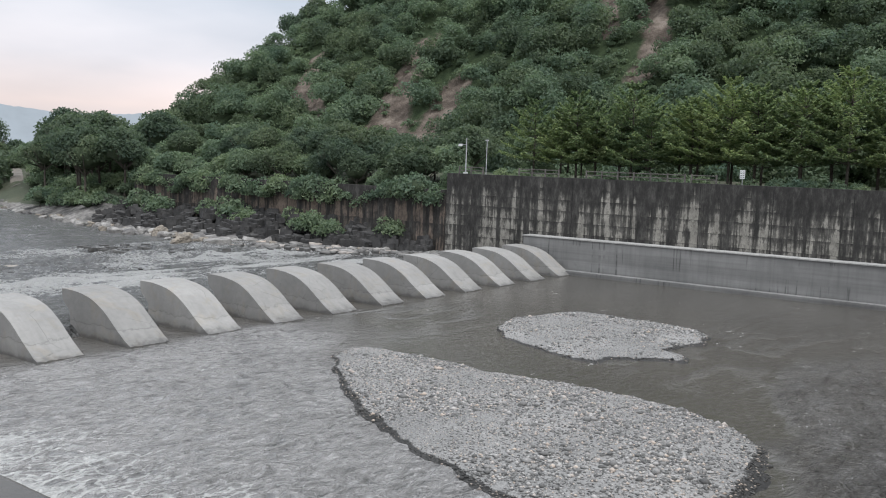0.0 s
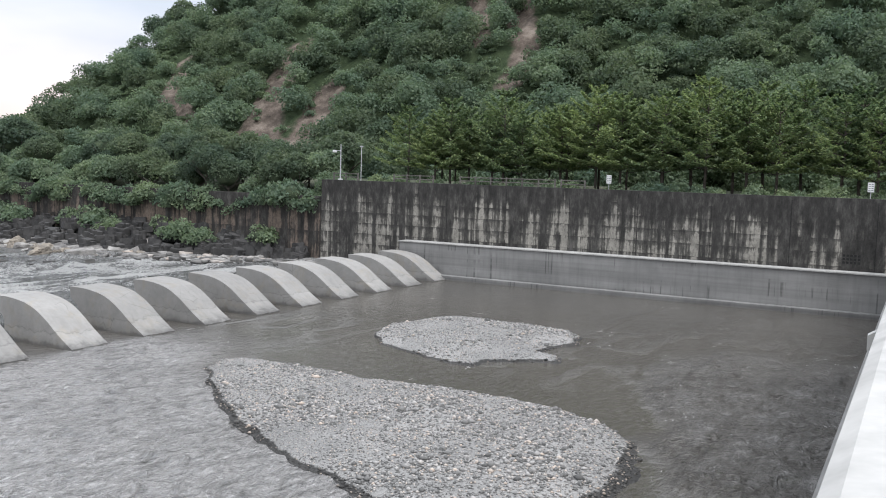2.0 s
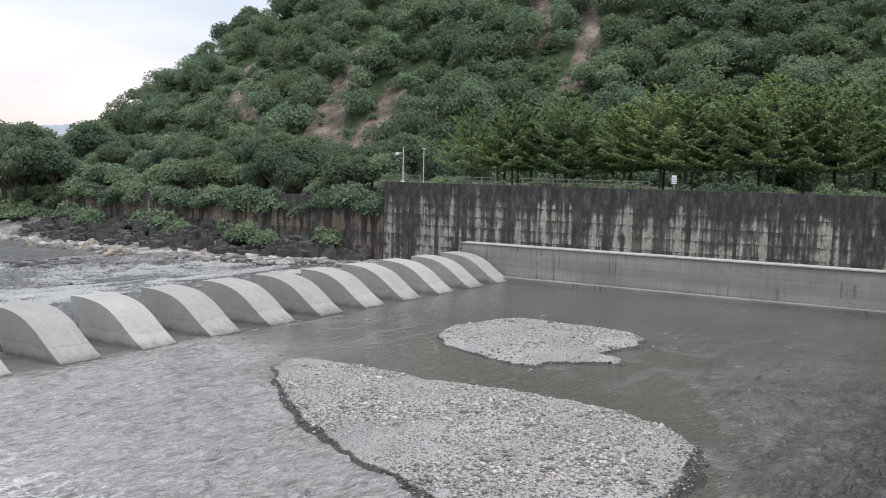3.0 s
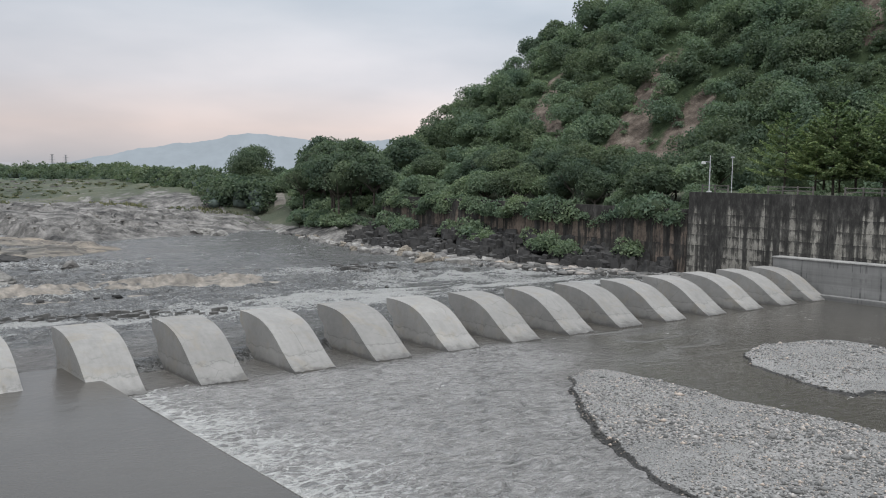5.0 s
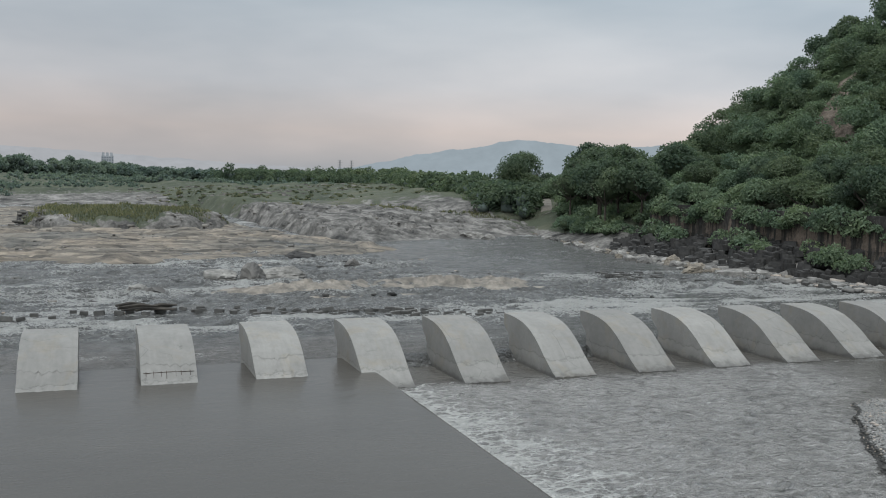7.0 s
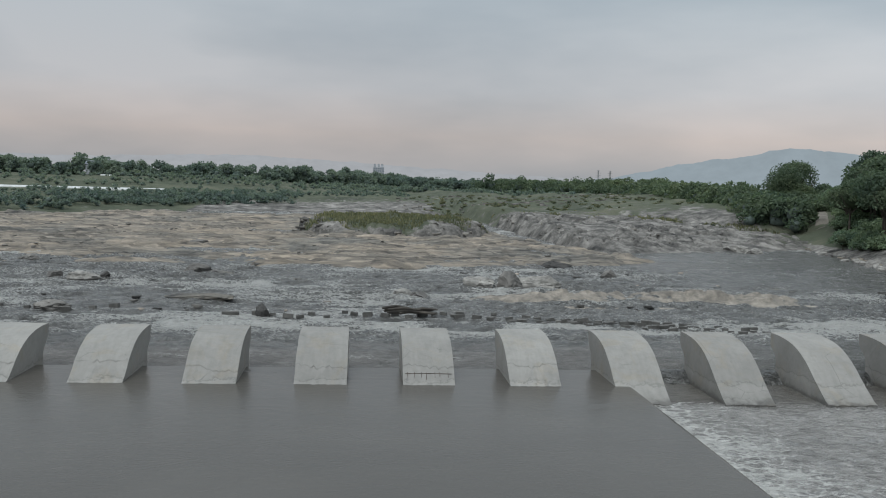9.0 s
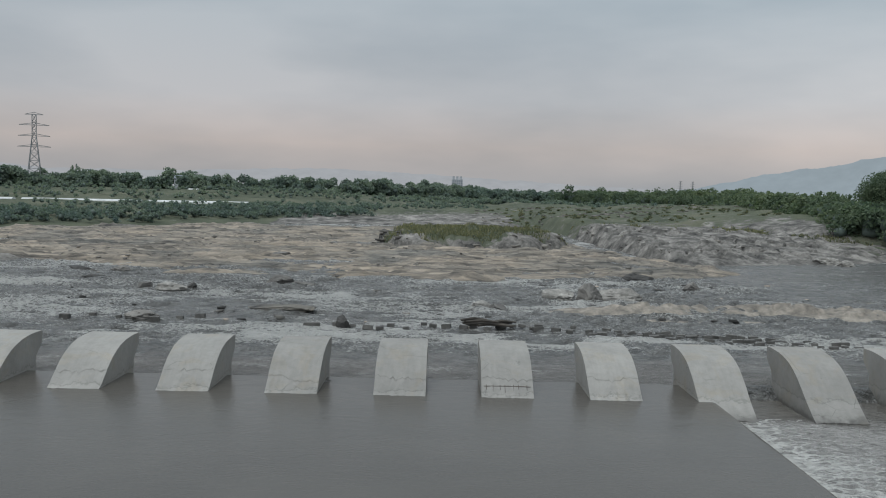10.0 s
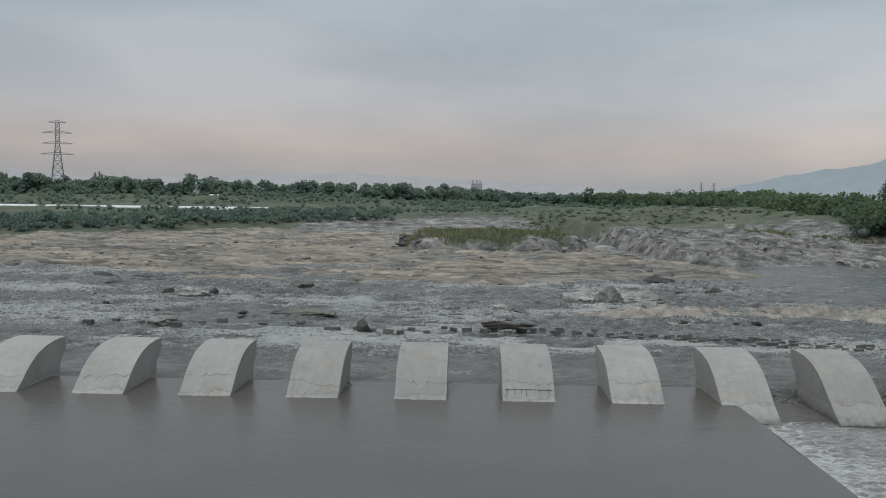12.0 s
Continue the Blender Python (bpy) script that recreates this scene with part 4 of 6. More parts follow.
for k in range(9):
    x, y = 5.2 + rnd.uniform(-2.3, 2.3), 83.2 + rnd.uniform(-0.6, 0.6)
    a, ln = rnd.uniform(-0.5, 0.5), rnd.uniform(1.0, 2.3)
    z = RIVER + 0.45 + rnd.uniform(0, 0.4)
    part("branch", tube_bm([(x - ln * math.cos(a), y - ln * math.sin(a), z - 0.1), (x, y, z + 0.1), (x + ln * math.cos(a), y + ln * math.sin(a), z)], [0.12, 0.17, 0.07], 6), DRIFT, drift)
tagged(drift, "tangle of dark driftwood stranded on concrete slabs", "driftwood")

# rows of low concrete slabs across the river bed
rnd = random.Random(21)
slab_mesh = box_bm(-0.75, -0.38, -0.5, 0.75, 0.38, 0.22, 0.05)
SLAB = blotchy("wet_slab_concrete", (0.045, 0.044, 0.042), (0.15, 0.147, 0.138), 0.8, 4.0, 0.8, 0.03, 0.7)
slab_ob = part("bed_slab", slab_mesh, SLAB)
slab_ob.location = (-12.0, 83.0, RIVER + 0.1)
tagged(slab_ob, "low wet concrete slab breaking the water", "slab", "slabs across the river bed")
for row, (x0, x1, y0, y1, n) in enumerate([(-10, 10, 82.6, 83.4, 16), (8, 33, 83.6, 78.2, 24), (12, 36, 81.4, 76.6, 20), (16, 38, 79.6, 75.2, 18), (-36, -22, 84, 85.6, 7)]):
    for k in range(n):
        f = (k + rnd.uniform(0.2, 0.8)) / n
        copy_thing(slab_ob, pose(x0 + (x1 - x0) * f, y0 + (y1 - y0) * f + rnd.uniform(-1.4, 1.4), RIVER + rnd.uniform(0.16, 0.36), rnd.uniform(-7, 7), rnd.uniform(-7, 7), rnd.uniform(-20, 16)) @ Matrix.Scale(rnd.uniform(0.34, 0.68), 4))
for row in range(4):
    for k in range(9):
        copy_thing(slab_ob, pose(66.5 + row * 2.6 + rnd.uniform(-0.2, 0.2), 97.5 + k * 1.35 - row * 0.9, RIVER + rnd.uniform(0.02, 0.18), 0, 0, rnd.uniform(-9, 9)) @ Matrix.Scale(rnd.uniform(0.6, 0.9), 4))


# ---- rock shelves and the rocky far bank ----
def broken_rock(x, y, size, seed):
    """Blocks of split rock: the height of the block at each place, 0 to 1, lower in the clefts between blocks."""
    x, y = x / size + 0.25 * fbm(x / size, y / size, 2, seed + 5), y / size
    best, second, tall = np.full(x.shape, 9.0), np.full(x.shape, 9.0), np.zeros(x.shape)
    for i in (-1, 0, 1):
        for j in (-1, 0, 1):
            cx, cy = np.floor(x) + i, np.floor(y) + j
            a = np.sin(cx * 127.1 + cy * 311.7 + seed) * 43758.5453
            b = np.sin(cx * 269.5 + cy * 183.3 + seed) * 24634.6345
            c = np.sin(cx * 113.5 + cy * 271.9 + seed) * 31415.9265
            a, b, c = a - np.floor(a), b - np.floor(b), c - np.floor(c)
            d = np.hypot(x - cx - a, y - cy - b)
            near = d < best
            second = np.where(near, best, np.minimum(second, d))
            tall = np.where(near, c + 0.5 * ((x - cx - a) * (c - 0.5) + (y - cy - b) * 0.6), tall)
            best = np.minimum(best, d)
    return tall * smooth_step(0.0, 0.12, second - best)


def shelf_height(x, y):
    edge = np.interp(x, [-140, -110, -60, -34, -2, 20, 40, 46], [166, 160, 140, 127, 128, 131, 140, 146])
    d = y - edge - 6 * fbm(x / 12, y / 12, 2, 3)
    body = 0.50 * smooth_step(-1, 7, d) + 0.35 * smooth_step(20, 80, d)
    right = smooth_step(58, 44, x + 0.25 * (y - 150)) * smooth_step(-150, -125, x) * smooth_step(6, -6, y - np.interp(x, [-150, -125, -80, -32, 50], [222, 238, 288, 300, 300]))
    beds = 0.75 * fbm(x / 16, y / 3.6, 5, 41) + 0.55 * np.abs(fbm(x / 6, y / 1.6, 4, 42)) - 0.12
    ledges = np.floor((1.3 * fbm(x / 20, y / 4.2, 4, 45) + 0.7) / 0.32) * 0.32
    inside = smooth_step(-3, 5, d) * right
    return RIVER - 0.45 + 0.35 * body * right + (1.15 * ledges + 0.4 * beds + 0.55 * broken_rock(x / 2.6, y, 1.6, 46) - 0.2) * inside - 0.6 * (1 - inside)


shelf = grid_sheet("rock_shelf", stepped(-150, 64, 290), stepped(120, 300, 260), shelf_height, SHELF, False)
tagged(shelf, "tan sandstone shelf washed by shallow water", "rock shelf", kind="structure")


REEFROCK = blotchy("tan_reef_rock", (0.085, 0.078, 0.068), (0.33, 0.295, 0.25), 0.9, 3.2, 0.7, 0.15, 1.0)


def reef_height(x, y):
    mid = 96.5 + 0.12 * (x - 14) + 2.2 * fbm(x / 9, x / 9, 2, 6)
    wide = 3.0 + 2.2 * smooth_step(14, 30, x)
    body = np.clip(0.75 + 1.3 * fbm(x / 5, y / 3, 2, 47), 0.1, 1.15) * np.exp(-((y - mid) / wide) ** 2) * smooth_step(9, 15, x) * smooth_step(58, 46, x)
    return RIVER - 0.55 + 0.95 * body + 0.8 * body * fbm(x / 4.0, y / 1.7, 5, 43) + 0.55 * body * (broken_rock(x / 1.9, y, 1.1, 44) - 0.3)


reef = grid_sheet("tan_reef", stepped(8, 58, 150), stepped(84, 112, 110), reef_height, REEFROCK, False)
tagged(reef, "low tan rock reef under foaming water", "rock shelf", kind="structure")


def bank_height(x, y):
    edge = np.interp(x, [24, 36, 41, 45, 53, 77, 101, 125], [230, 210, 178, 165, 166, 175, 187, 192])
    d = y - edge
    ridged = 1 - np.abs(fbm(x / 15, y / 15, 4, 51)) * 2.2
    crag = np.maximum(0, ridged) * (0.9 - 0.4 * smooth_step(50, 95, x)) + (1.3 - 0.5 * smooth_step(55, 95, x)) * broken_rock(x, y * 0.8, 5.5, 52) + 1.0 * broken_rock(x, y, 2.2, 53)
    rise = 1.0 * smooth_step(-1, 5, d) + 2.6 * smooth_step(5, 70, d)
    side = smooth_step(36, 43, x + 2.0 * fbm(x / 8, y / 8, 2, 54)) * (1 - smooth_step(300, 330, y))
    return -0.4 + (rise + crag * smooth_step(0, 12, d) * (1 - 0.6 * smooth_step(40, 120, d))) * side - 3 * (1 - side)


def bank_bare(x, y):
    return np.clip(1.15 - smooth_step(35, 120, y - 180) * 1.0 - 0.45 * smooth_step(55, 100, x), 0, 1)


bank = grid_sheet("rocky_bank", stepped(24, 126, 230), np.concatenate([stepped(160, 250, 220), stepped(251, 340, 80)]), bank_height, GROUND, False, bank_bare)
tagged(bank, "jagged grey rock bank with dry grass on top", "rock bank", kind="structure")


def island_height(x, y):
    d = edge_distance(x + 2.0 * fbm(x / 5, y / 5, 3, 61), y + 3 * fbm(x / 5, y / 5, 3, 62), [(-10, 202), (-4, 196), (8, 194), (20, 196), (28, 202), (30, 214), (27, 236), (8, 246), (-14, 240), (-16, 216)])
    return np.where(d > 0, 0.3 + 1.4 * (1 - np.exp(-d / 1.2)) + 3.2 * (1 - np.exp(-d / 9.0)) + 1.5 * broken_rock(x, y, 2.6, 63) * np.clip(1.3 - d / 9, 0.15, 1) + 0.3 * fbm(x / 2.5, y / 2.5, 4, 63) + 1.2 * fbm(x / 8, y / 6, 3, 64), -1.0 + 0.2 * d)


def island_bare(x, y):
    d = edge_distance(x, y, [(-10, 202), (-4, 196), (8, 194), (20, 196), (28, 202), (30, 214), (27, 236), (8, 246), (-14, 240), (-16, 216)])
    return np.clip(1.1 - d / 6.0 + 1.1 * fbm(x / 6, y / 5, 3, 65), 0, 1)


island = grid_sheet("river_island", stepped(-24, 38, 110), stepped(186, 254, 110), island_height, GROUND, False, island_bare)
tagged(island, "grassy river island with broken rock sides", "island", kind="structure")

# loose rock on the bank, the shelf and the island, and stones awash in the rapids
def rubble_field(name, n, box, z_of, lo, hi, mat, seed, label, sink=0.1, keep=None):
    r = np.random.RandomState(seed)
    xy = np.stack([r.uniform(box[0], box[1], n), r.uniform(box[2], box[3], n)], -1)
    z = z_of(xy[:, 0], xy[:, 1])
    ok = z > RIVER - 0.35
    if keep is not None:
        ok &= keep(xy[:, 0], xy[:, 1])
    xy, z = xy[ok], z[ok]
    size = lo + (hi - lo) * r.rand(len(xy)) ** 2.5
    return tagged(stones(name, xy, z - sink * size, size, mat, seed, 0.42, True), label, "rubble", kind="stuff")


PALEMIX = stone_mat("pale_broken_concrete", (0.12, 0.118, 0.112), (0.22, 0.215, 0.205), (0.33, 0.32, 0.305))
ROCKMIX = stone_mat("broken_sandstone", (0.10, 0.096, 0.09), (0.15, 0.143, 0.132), (0.22, 0.208, 0.19), (0.25, 0.235, 0.212))
rubble_field("bank_rubble", 4200, (26, 124, 164, 300), bank_height, 0.2, 0.9, ROCKMIX, 501, "broken grey rock lying on the far bank", 0.7, keep=lambda x, y: fbm(x / 12, y / 12, 2, 8) > -0.2)
rubble_field("meadow_rubble", 1000, (15, 122, 320, 440), lambda x, y: ground_height(x, y), 0.25, 1.3, ROCKMIX, 506, "scattered grey stones on the far meadow", keep=lambda x, y: fbm(x / 20, y / 12, 2, 38) > 0.05)
rubble_field("shelf_rubble", 2000, (-130, 44, 138, 260), shelf_height, 0.12, 0.5, ROCKMIX, 502, "loose stones lying on the tan shelf", keep=lambda x, y: fbm(x / 14, y / 6, 2, 18) > 0.0)
rubble_field("island_rubble", 900, (-18, 32, 192, 246), island_height, 0.3, 1.3, ROCKMIX, 503, "broken rock round the river island", 0.6, keep=lambda x, y: island_bare(x, y) > 0.35)
rubble_field("awash_stones", 700, (-80, 60, 84, 138), lambda x, y: RIVER + 0.02 + 0 * x, 0.12, 0.62, WETROCKMIX, 504, "dark wet stones awash in the rapids", 0.3, lambda x, y: fbm(x / 11, y / 3, 3, 28) > 0.12)

rubble_field("shore_rubble", 1500, (72, 100.5, 63, 104), lambda x, y: RIVER + 0.05 + 0 * x, 0.2, 0.95, PALEMIX, 505, "pale flat rubble in the shallows below the old wall", 0.1, lambda x, y: (x > 98.5 - (y - 63) * 0.40 - 5 * np.maximum(0, fbm(x / 5, y / 5, 2, 38))) & (y > 62.5))

# ---- armour blocks heaped against the old wall ----


def armour_bm(kind):
    bm = box_bm(-0.85, -0.85, -0.55, 0.85, 0.85, 0.55, 0.08)
    if kind == 0:
        extra = box_bm(-0.4, -0.4, 0.5, 0.4, 0.4, 1.15, 0.06)
    else:
        extra = box_bm(-0.35, -1.25, -0.35, 0.35, 1.25, 0.35, 0.06)
    me = bpy.data.meshes.new("tmp")
    extra.to_mesh(me)
    extra.free()
    bm.from_mesh(me)
    bpy.data.meshes.remove(me)
    return bm


rnd = random.Random(5)
kinds = []
for k in range(2):
    ob = part("armour_block", armour_bm(k), ARMOUR)
    ob.matrix_world = pose(99.5, 82 + 3 * k, 1.4, 20 * k, 12, 30)
    tagged(ob, "dark weathered concrete armour block in a heap", "armour block", "heap of armour blocks")
    kinds.append(ob)
for k in range(330):
    y = rnd.uniform(77, 150)
    edge = float(shore_right(np.array(y))) + (3.5 if y > 100 else 0.5)
    f = rnd.random()
    x = edge + (103.6 - edge) * f
    z = 0.5 + 3.6 * f * min(1, (103.6 - edge) / 9) + rnd.uniform(-0.3, 0.5)
    copy_thing(kinds[k % 2], pose(x, y, z, rnd.uniform(-14, 14), rnd.uniform(-14, 14), rnd.uniform(0, 180)) @ Matrix.Scale(rnd.uniform(0.75, 1.2), 4))

# pale rubble and boulders along the water's edge
rnd = random.Random(15)
TANROCK = blotchy("tan_boulder_rock", (0.12, 0.107, 0.088), (0.28, 0.247, 0.20), 0.6, 4.0, 0.85, 0.08, 0.9)
rubble = [part("boulder", rock_bm(60 + k, 1.1, 0.85, 0.7, 0.2, 3), (DARKROCK, PALEROCK, DARKROCK, TANROCK)[k]) for k in range(4)]
for k, ob in enumerate(rubble):
    ob.matrix_world = pose(88.5 + 0.4 * k, 118 + 6 * k, 0.6)
    tagged(ob, ("grey", "pale grey", "dark grey", "tan")[k] + " boulder at the water's edge below the wall", "boulder", "boulders along the shore")
for k in range(150):
    y = rnd.uniform(80, 200) if k % 3 else rnd.uniform(100, 150)
    x = float(shore_right(np.array(y))) + rnd.gauss(0.8, 1.5) - (1.5 if y < 100 else 0)
    s = rnd.uniform(0.4, 1.2) * (1.3 if 100 < y < 160 else 0.9)
    copy_thing(rubble[k % 4], pose(x, y, RIVER + 0.05 * s, 0, 0, rnd.uniform(0, 360)) @ Matrix.Scale(s, 4))
boulder(91, 82.8, 108.5, 0.6, 3.6, 1.4, 1.3, TANROCK, "long tan boulder lying in shallow water", "boulder", 28)
boulder(92, 85.5, 117.5, 0.8, 1.9, 1.6, 1.6, TANROCK, "large tan boulder at the water's edge", "boulder", 10)
slabby = part("concrete_slab", box_bm(-1.9, -1.2, -0.7, 1.9, 1.2, 0.75, 0.12), PALEROCK)
slabby.matrix_world = pose(83.8, 101.8, 0.55, 3, -4, -32)
tagged(slabby, "broken pale concrete slab lying in the shallows", "slab")
for k in range(46):
    y = rnd.uniform(66, 98)
    x = 99.5 - (y - 66) * 0.36 - abs(rnd.gauss(0, 4))
    if x < 97.5 - (y - 66) * 0.2 or y > 74:
        copy_thing(slab_ob, pose(x, y, RIVER + rnd.uniform(0.0, 0.35), rnd.uniform(-8, 8), rnd.uniform(-8, 8), rnd.uniform(0, 180)) @ Matrix.Scale(rnd.uniform(0.5, 1.1), 4))

# ---- fittings on the tall wall ----
GALV = blotchy("galvanised_steel", (0.36, 0.37, 0.38), (0.50, 0.51, 0.52), 2.0, 20.0, 0.45, 0.002, 0.2)
RAIL = blotchy("weathered_rail_concrete", (0.085, 0.08, 0.072), (0.18, 0.17, 0.155), 1.5, 9.0, 0.9, 0.01, 0.6)
PANEL = blotchy("white_sign_board", (0.60, 0.61, 0.60), (0.74, 0.75, 0.74), 2.0, 12.0, 0.6, 0.002, 0.2)
INK = blotchy("grey_sign_ink", (0.10, 0.11, 0.12), (0.16, 0.17, 0.18), 3.0, 20.0, 0.7, 0.001, 0.1)
BLACK = blotchy("dark_hole", (0.008, 0.008, 0.008), (0.02, 0.02, 0.02), 2.0, 9.0, 0.95, 0.01, 0.3)


def fence(y0, y1, x=102.4, z=11.88):
    f = empty("fence", pose(x, y0, z))
    n = max(2, round(abs(y1 - y0) / 2.1) + 1)
    step = (y1 - y0) / (n - 1)
    for k in range(n):
        part("post", box_bm(-0.09, k * step - 0.09, 0.0, 0.09, k * step + 0.09, 1.05, 0.02), RAIL, f)
    for h in (0.45, 0.9):
        part("rail", box_bm(-0.055, min(0, y1 - y0), h - 0.06, 0.055, max(0, y1 - y0), h + 0.06, 0.02), RAIL, f)
    return tagged(f, "low two-rail fence of weathered posts on the wall", "fence")


for y0, y1 in ((72.8, 68.8), (63.0, 57.0), (53.0, 40.0), (39.2, 36.2)):
    fence(y0, y1)

lamp = empty("camera_mast", pose(102.2, 71.6, 11.88))
part("pole", tube_bm([(0, 0, 0), (0, 0, 2.5), (0, 0, 4.9)], [0.09, 0.08, 0.06], 10), GALV, lamp)
part("foot", box_bm(-0.25, -0.25, 0.0, 0.25, 0.25, 0.18, 0.03), PANEL, lamp, "pale foot block")
part("arm", tube_bm([(0, 0, 4.0), (-0.2, 0.35, 4.05), (-0.3, 0.75, 4.05)], [0.045, 0.045, 0.04], 8), GALV, lamp)
part("housing", box_bm(-0.62, 0.55, 3.75, -0.1, 1.0, 4.1, 0.06), PANEL, lamp, "white camera housing")
tagged(lamp, "slim grey mast with a white camera housing", "mast")
mast = empty("pole", pose(102.8, 68.6, 11.88))
part("shaft", tube_bm([(0, 0, 0), (0.02, 0, 4.6)], [0.06, 0.05], 8), GALV, mast)
part("cap", box_bm(-0.08, -0.25, 4.55, 0.08, 0.25, 4.75, 0.03), GALV, mast)
tagged(mast, "thin grey pole standing behind the fence", "pole")


def notice(y, tall, wide, x=102.3):
    s = empty("notice_board", pose(x, y, 11.88))
    part("post", tube_bm([(0.04, 0, -0.02), (0.04, 0, 1.6)], [0.04, 0.04], 8), GALV, s)
    board = part("board", box_bm(-0.03, -wide / 2, 1.7 - tall, 0.0, wide / 2, 1.7, 0.008), PANEL, s)
    for k in range(4):
        h = 1.7 - tall * (0.2 + 0.2 * k)
        for c in (-1, 1):
            part("line_of_writing", box_bm(-0.036, c * wide * 0.22 - wide * 0.16, h - 0.03, -0.032, c * wide * 0.22 + wide * 0.16, h + 0.03), INK, board)
    return tagged(s, "small white notice board on a thin post", "sign", "notice boards on the wall")


notice(33.2, 1.0, 0.6)
notice(5.2, 1.0, 0.62)

weep = empty("vent_grille", pose(101.0, 6.5, 5.6))
for r_ in range(3):
    for c_ in range(5):
        part("hole", box_bm(-0.012, (c_ - 2) * 0.36 - 0.12, (r_ - 1) * 0.36 - 0.12, 0.02, (c_ - 2) * 0.36 + 0.12, (r_ - 1) * 0.36 + 0.12), BLACK, weep)
tagged(weep, "grid of dark square weep holes in the wall", "weep holes")
for k in range(9):
    y = -4 + 8.3 * k
    rib = part("wall_joint", box_bm(100.985, y - 0.03, -1, 101.02, y + 0.03, 11.5), BLACK, tall)

# ---- vegetation ----
LEAF_DARK = leaf_mat("dark_broad_leaves", (0.088, 0.120, 0.094), (0.118, 0.154, 0.118), (0.142, 0.177, 0.130))
LEAF_MID = leaf_mat("green_broad_leaves", (0.143, 0.192, 0.148), (0.178, 0.232, 0.175), (0.206, 0.254, 0.188))
LEAF_TIER = leaf_mat("yellow_green_tiered_leaves", (0.118, 0.164, 0.102), (0.190, 0.246, 0.146), (0.280, 0.325, 0.182))
LEAF_GRASS = leaf_mat("dry_river_grass", (0.11, 0.118, 0.085), (0.165, 0.17, 0.122), (0.25, 0.235, 0.172))
# far woods: paler and bluer, with the haze put into the leaf colour
LEAF_HAZED = leaf_mat("hazed_far_leaves", (0.148, 0.186, 0.180), (0.172, 0.212, 0.203), (0.192, 0.234, 0.216))
BARK = blotchy("grey_brown_bark", (0.05, 0.042, 0.034), (0.13, 0.115, 0.095), 1.5, 9.0, 0.95, 0.03, 0.8)


def leaf_quads(c, size, rng, lift=0.5, aspect=0.62, out=None):
    """A kite-shaped leaf spray at each centre, mostly facing up and out of the crown."""
    n = len(c)
    nrm = rng.normal(size=(n, 3))
    if out is None:
        nrm[:, 2] = np.abs(nrm[:, 2]) + lift
    else:
        nrm = 0.75 * nrm + 0.9 * out + np.array([0, 0, 0.3])
    nrm /= np.linalg.norm(nrm, axis=1)[:, None]
    a = np.cross(nrm, rng.normal(size=(n, 3)))
    a /= np.linalg.norm(a, axis=1)[:, None] + 1e-9
    b = np.cross(nrm, a)
    s = (size * rng.uniform(0.6, 1.35, n))[:, None]
    V = np.stack([c - a * s * 0.5, c + b * s * 0.5 * aspect - nrm * s * 0.08, c + a * s * 0.55 - nrm * s * 0.12, c - b * s * 0.5 * aspect - nrm * s * 0.08], 1)
    return V


def quads_mesh(name, V, mat, parent=None):
    V = V.reshape(-1, 3)
    return mesh_from(name, V, np.arange(len(V)).reshape(-1, 4), mat, parent)


def crown_points(rng, n, r, squash=0.8, lobes=7):
    """Points near the outside of a lumpy crown of radius r round the origin."""
    lc = rng.normal(size=(lobes, 3))
    lc /= np.linalg.norm(lc, axis=1)[:, None]
    lc *= r * rng.uniform(0.35, 0.72, (lobes, 1))
    lc[:, 2] = np.abs(lc[:, 2]) * squash - 0.15 * r
    lr = r * rng.uniform(0.36, 0.58, lobes)
    which = rng.randint(0, lobes, n)
    d = rng.normal(size=(n, 3))
    d /= np.linalg.norm(d, axis=1)[:, None]
    d[:, 2] = np.where(d[:, 2] < -0.3, -d[:, 2], d[:, 2])
    return lc[which] + d * (lr[which] * rng.uniform(0.72, 1.08, n))[:, None] * np.array([1, 1, squash]), d


def wood_of(name, places, radii, leaves, size, mat, seed, squash=0.8, core=True, core_mat=None):
    """A wood seen from afar: many crowns in one mesh."""
    rng = np.random.RandomState(seed)
    out, cores = [], []
    for p, r in zip(places, radii):
        k = int(leaves * (r / 3.5) ** 2)
        pts, way = crown_points(rng, max(k, 40), r, squash, rng.randint(5, 9))
        out.append(leaf_quads(pts + p, size * (0.8 + 0.06 * r), rng, out=way))
        if core:
            cores.append((ICO_V * rng.uniform(0.8, 1.1, (len(ICO_V), 1))) * np.array([r * 0.46, r * 0.46, r * 0.42 * squash]) + p)
    ob = quads_mesh(name, np.concatenate(out), mat)
    if core:
        V = np.concatenate(cores)
        F = (ICO_F[None] + (np.arange(len(cores)) * len(ICO_V))[:, None, None]).reshape(-1, 3)
        inner = mesh_from("crown_core", V, F, core_mat or SHADE, ob)
        inner["kind"] = "stuff"
    return ob


# solid filler inside crowns, coloured dark for the shadow within the leaves
SHADE = blotchy("shaded_crown_core", (0.035, 0.052, 0.028), (0.07, 0.098, 0.05), 0.8, 4.0, 0.95, 0.1, 0.8)

# the wooded hillside
rng = np.random.RandomState(77)
cand = np.stack([rng.uniform(112, 225, 14000), rng.uniform(-8, 225, 14000)], -1)
chosen, cell = [], {}
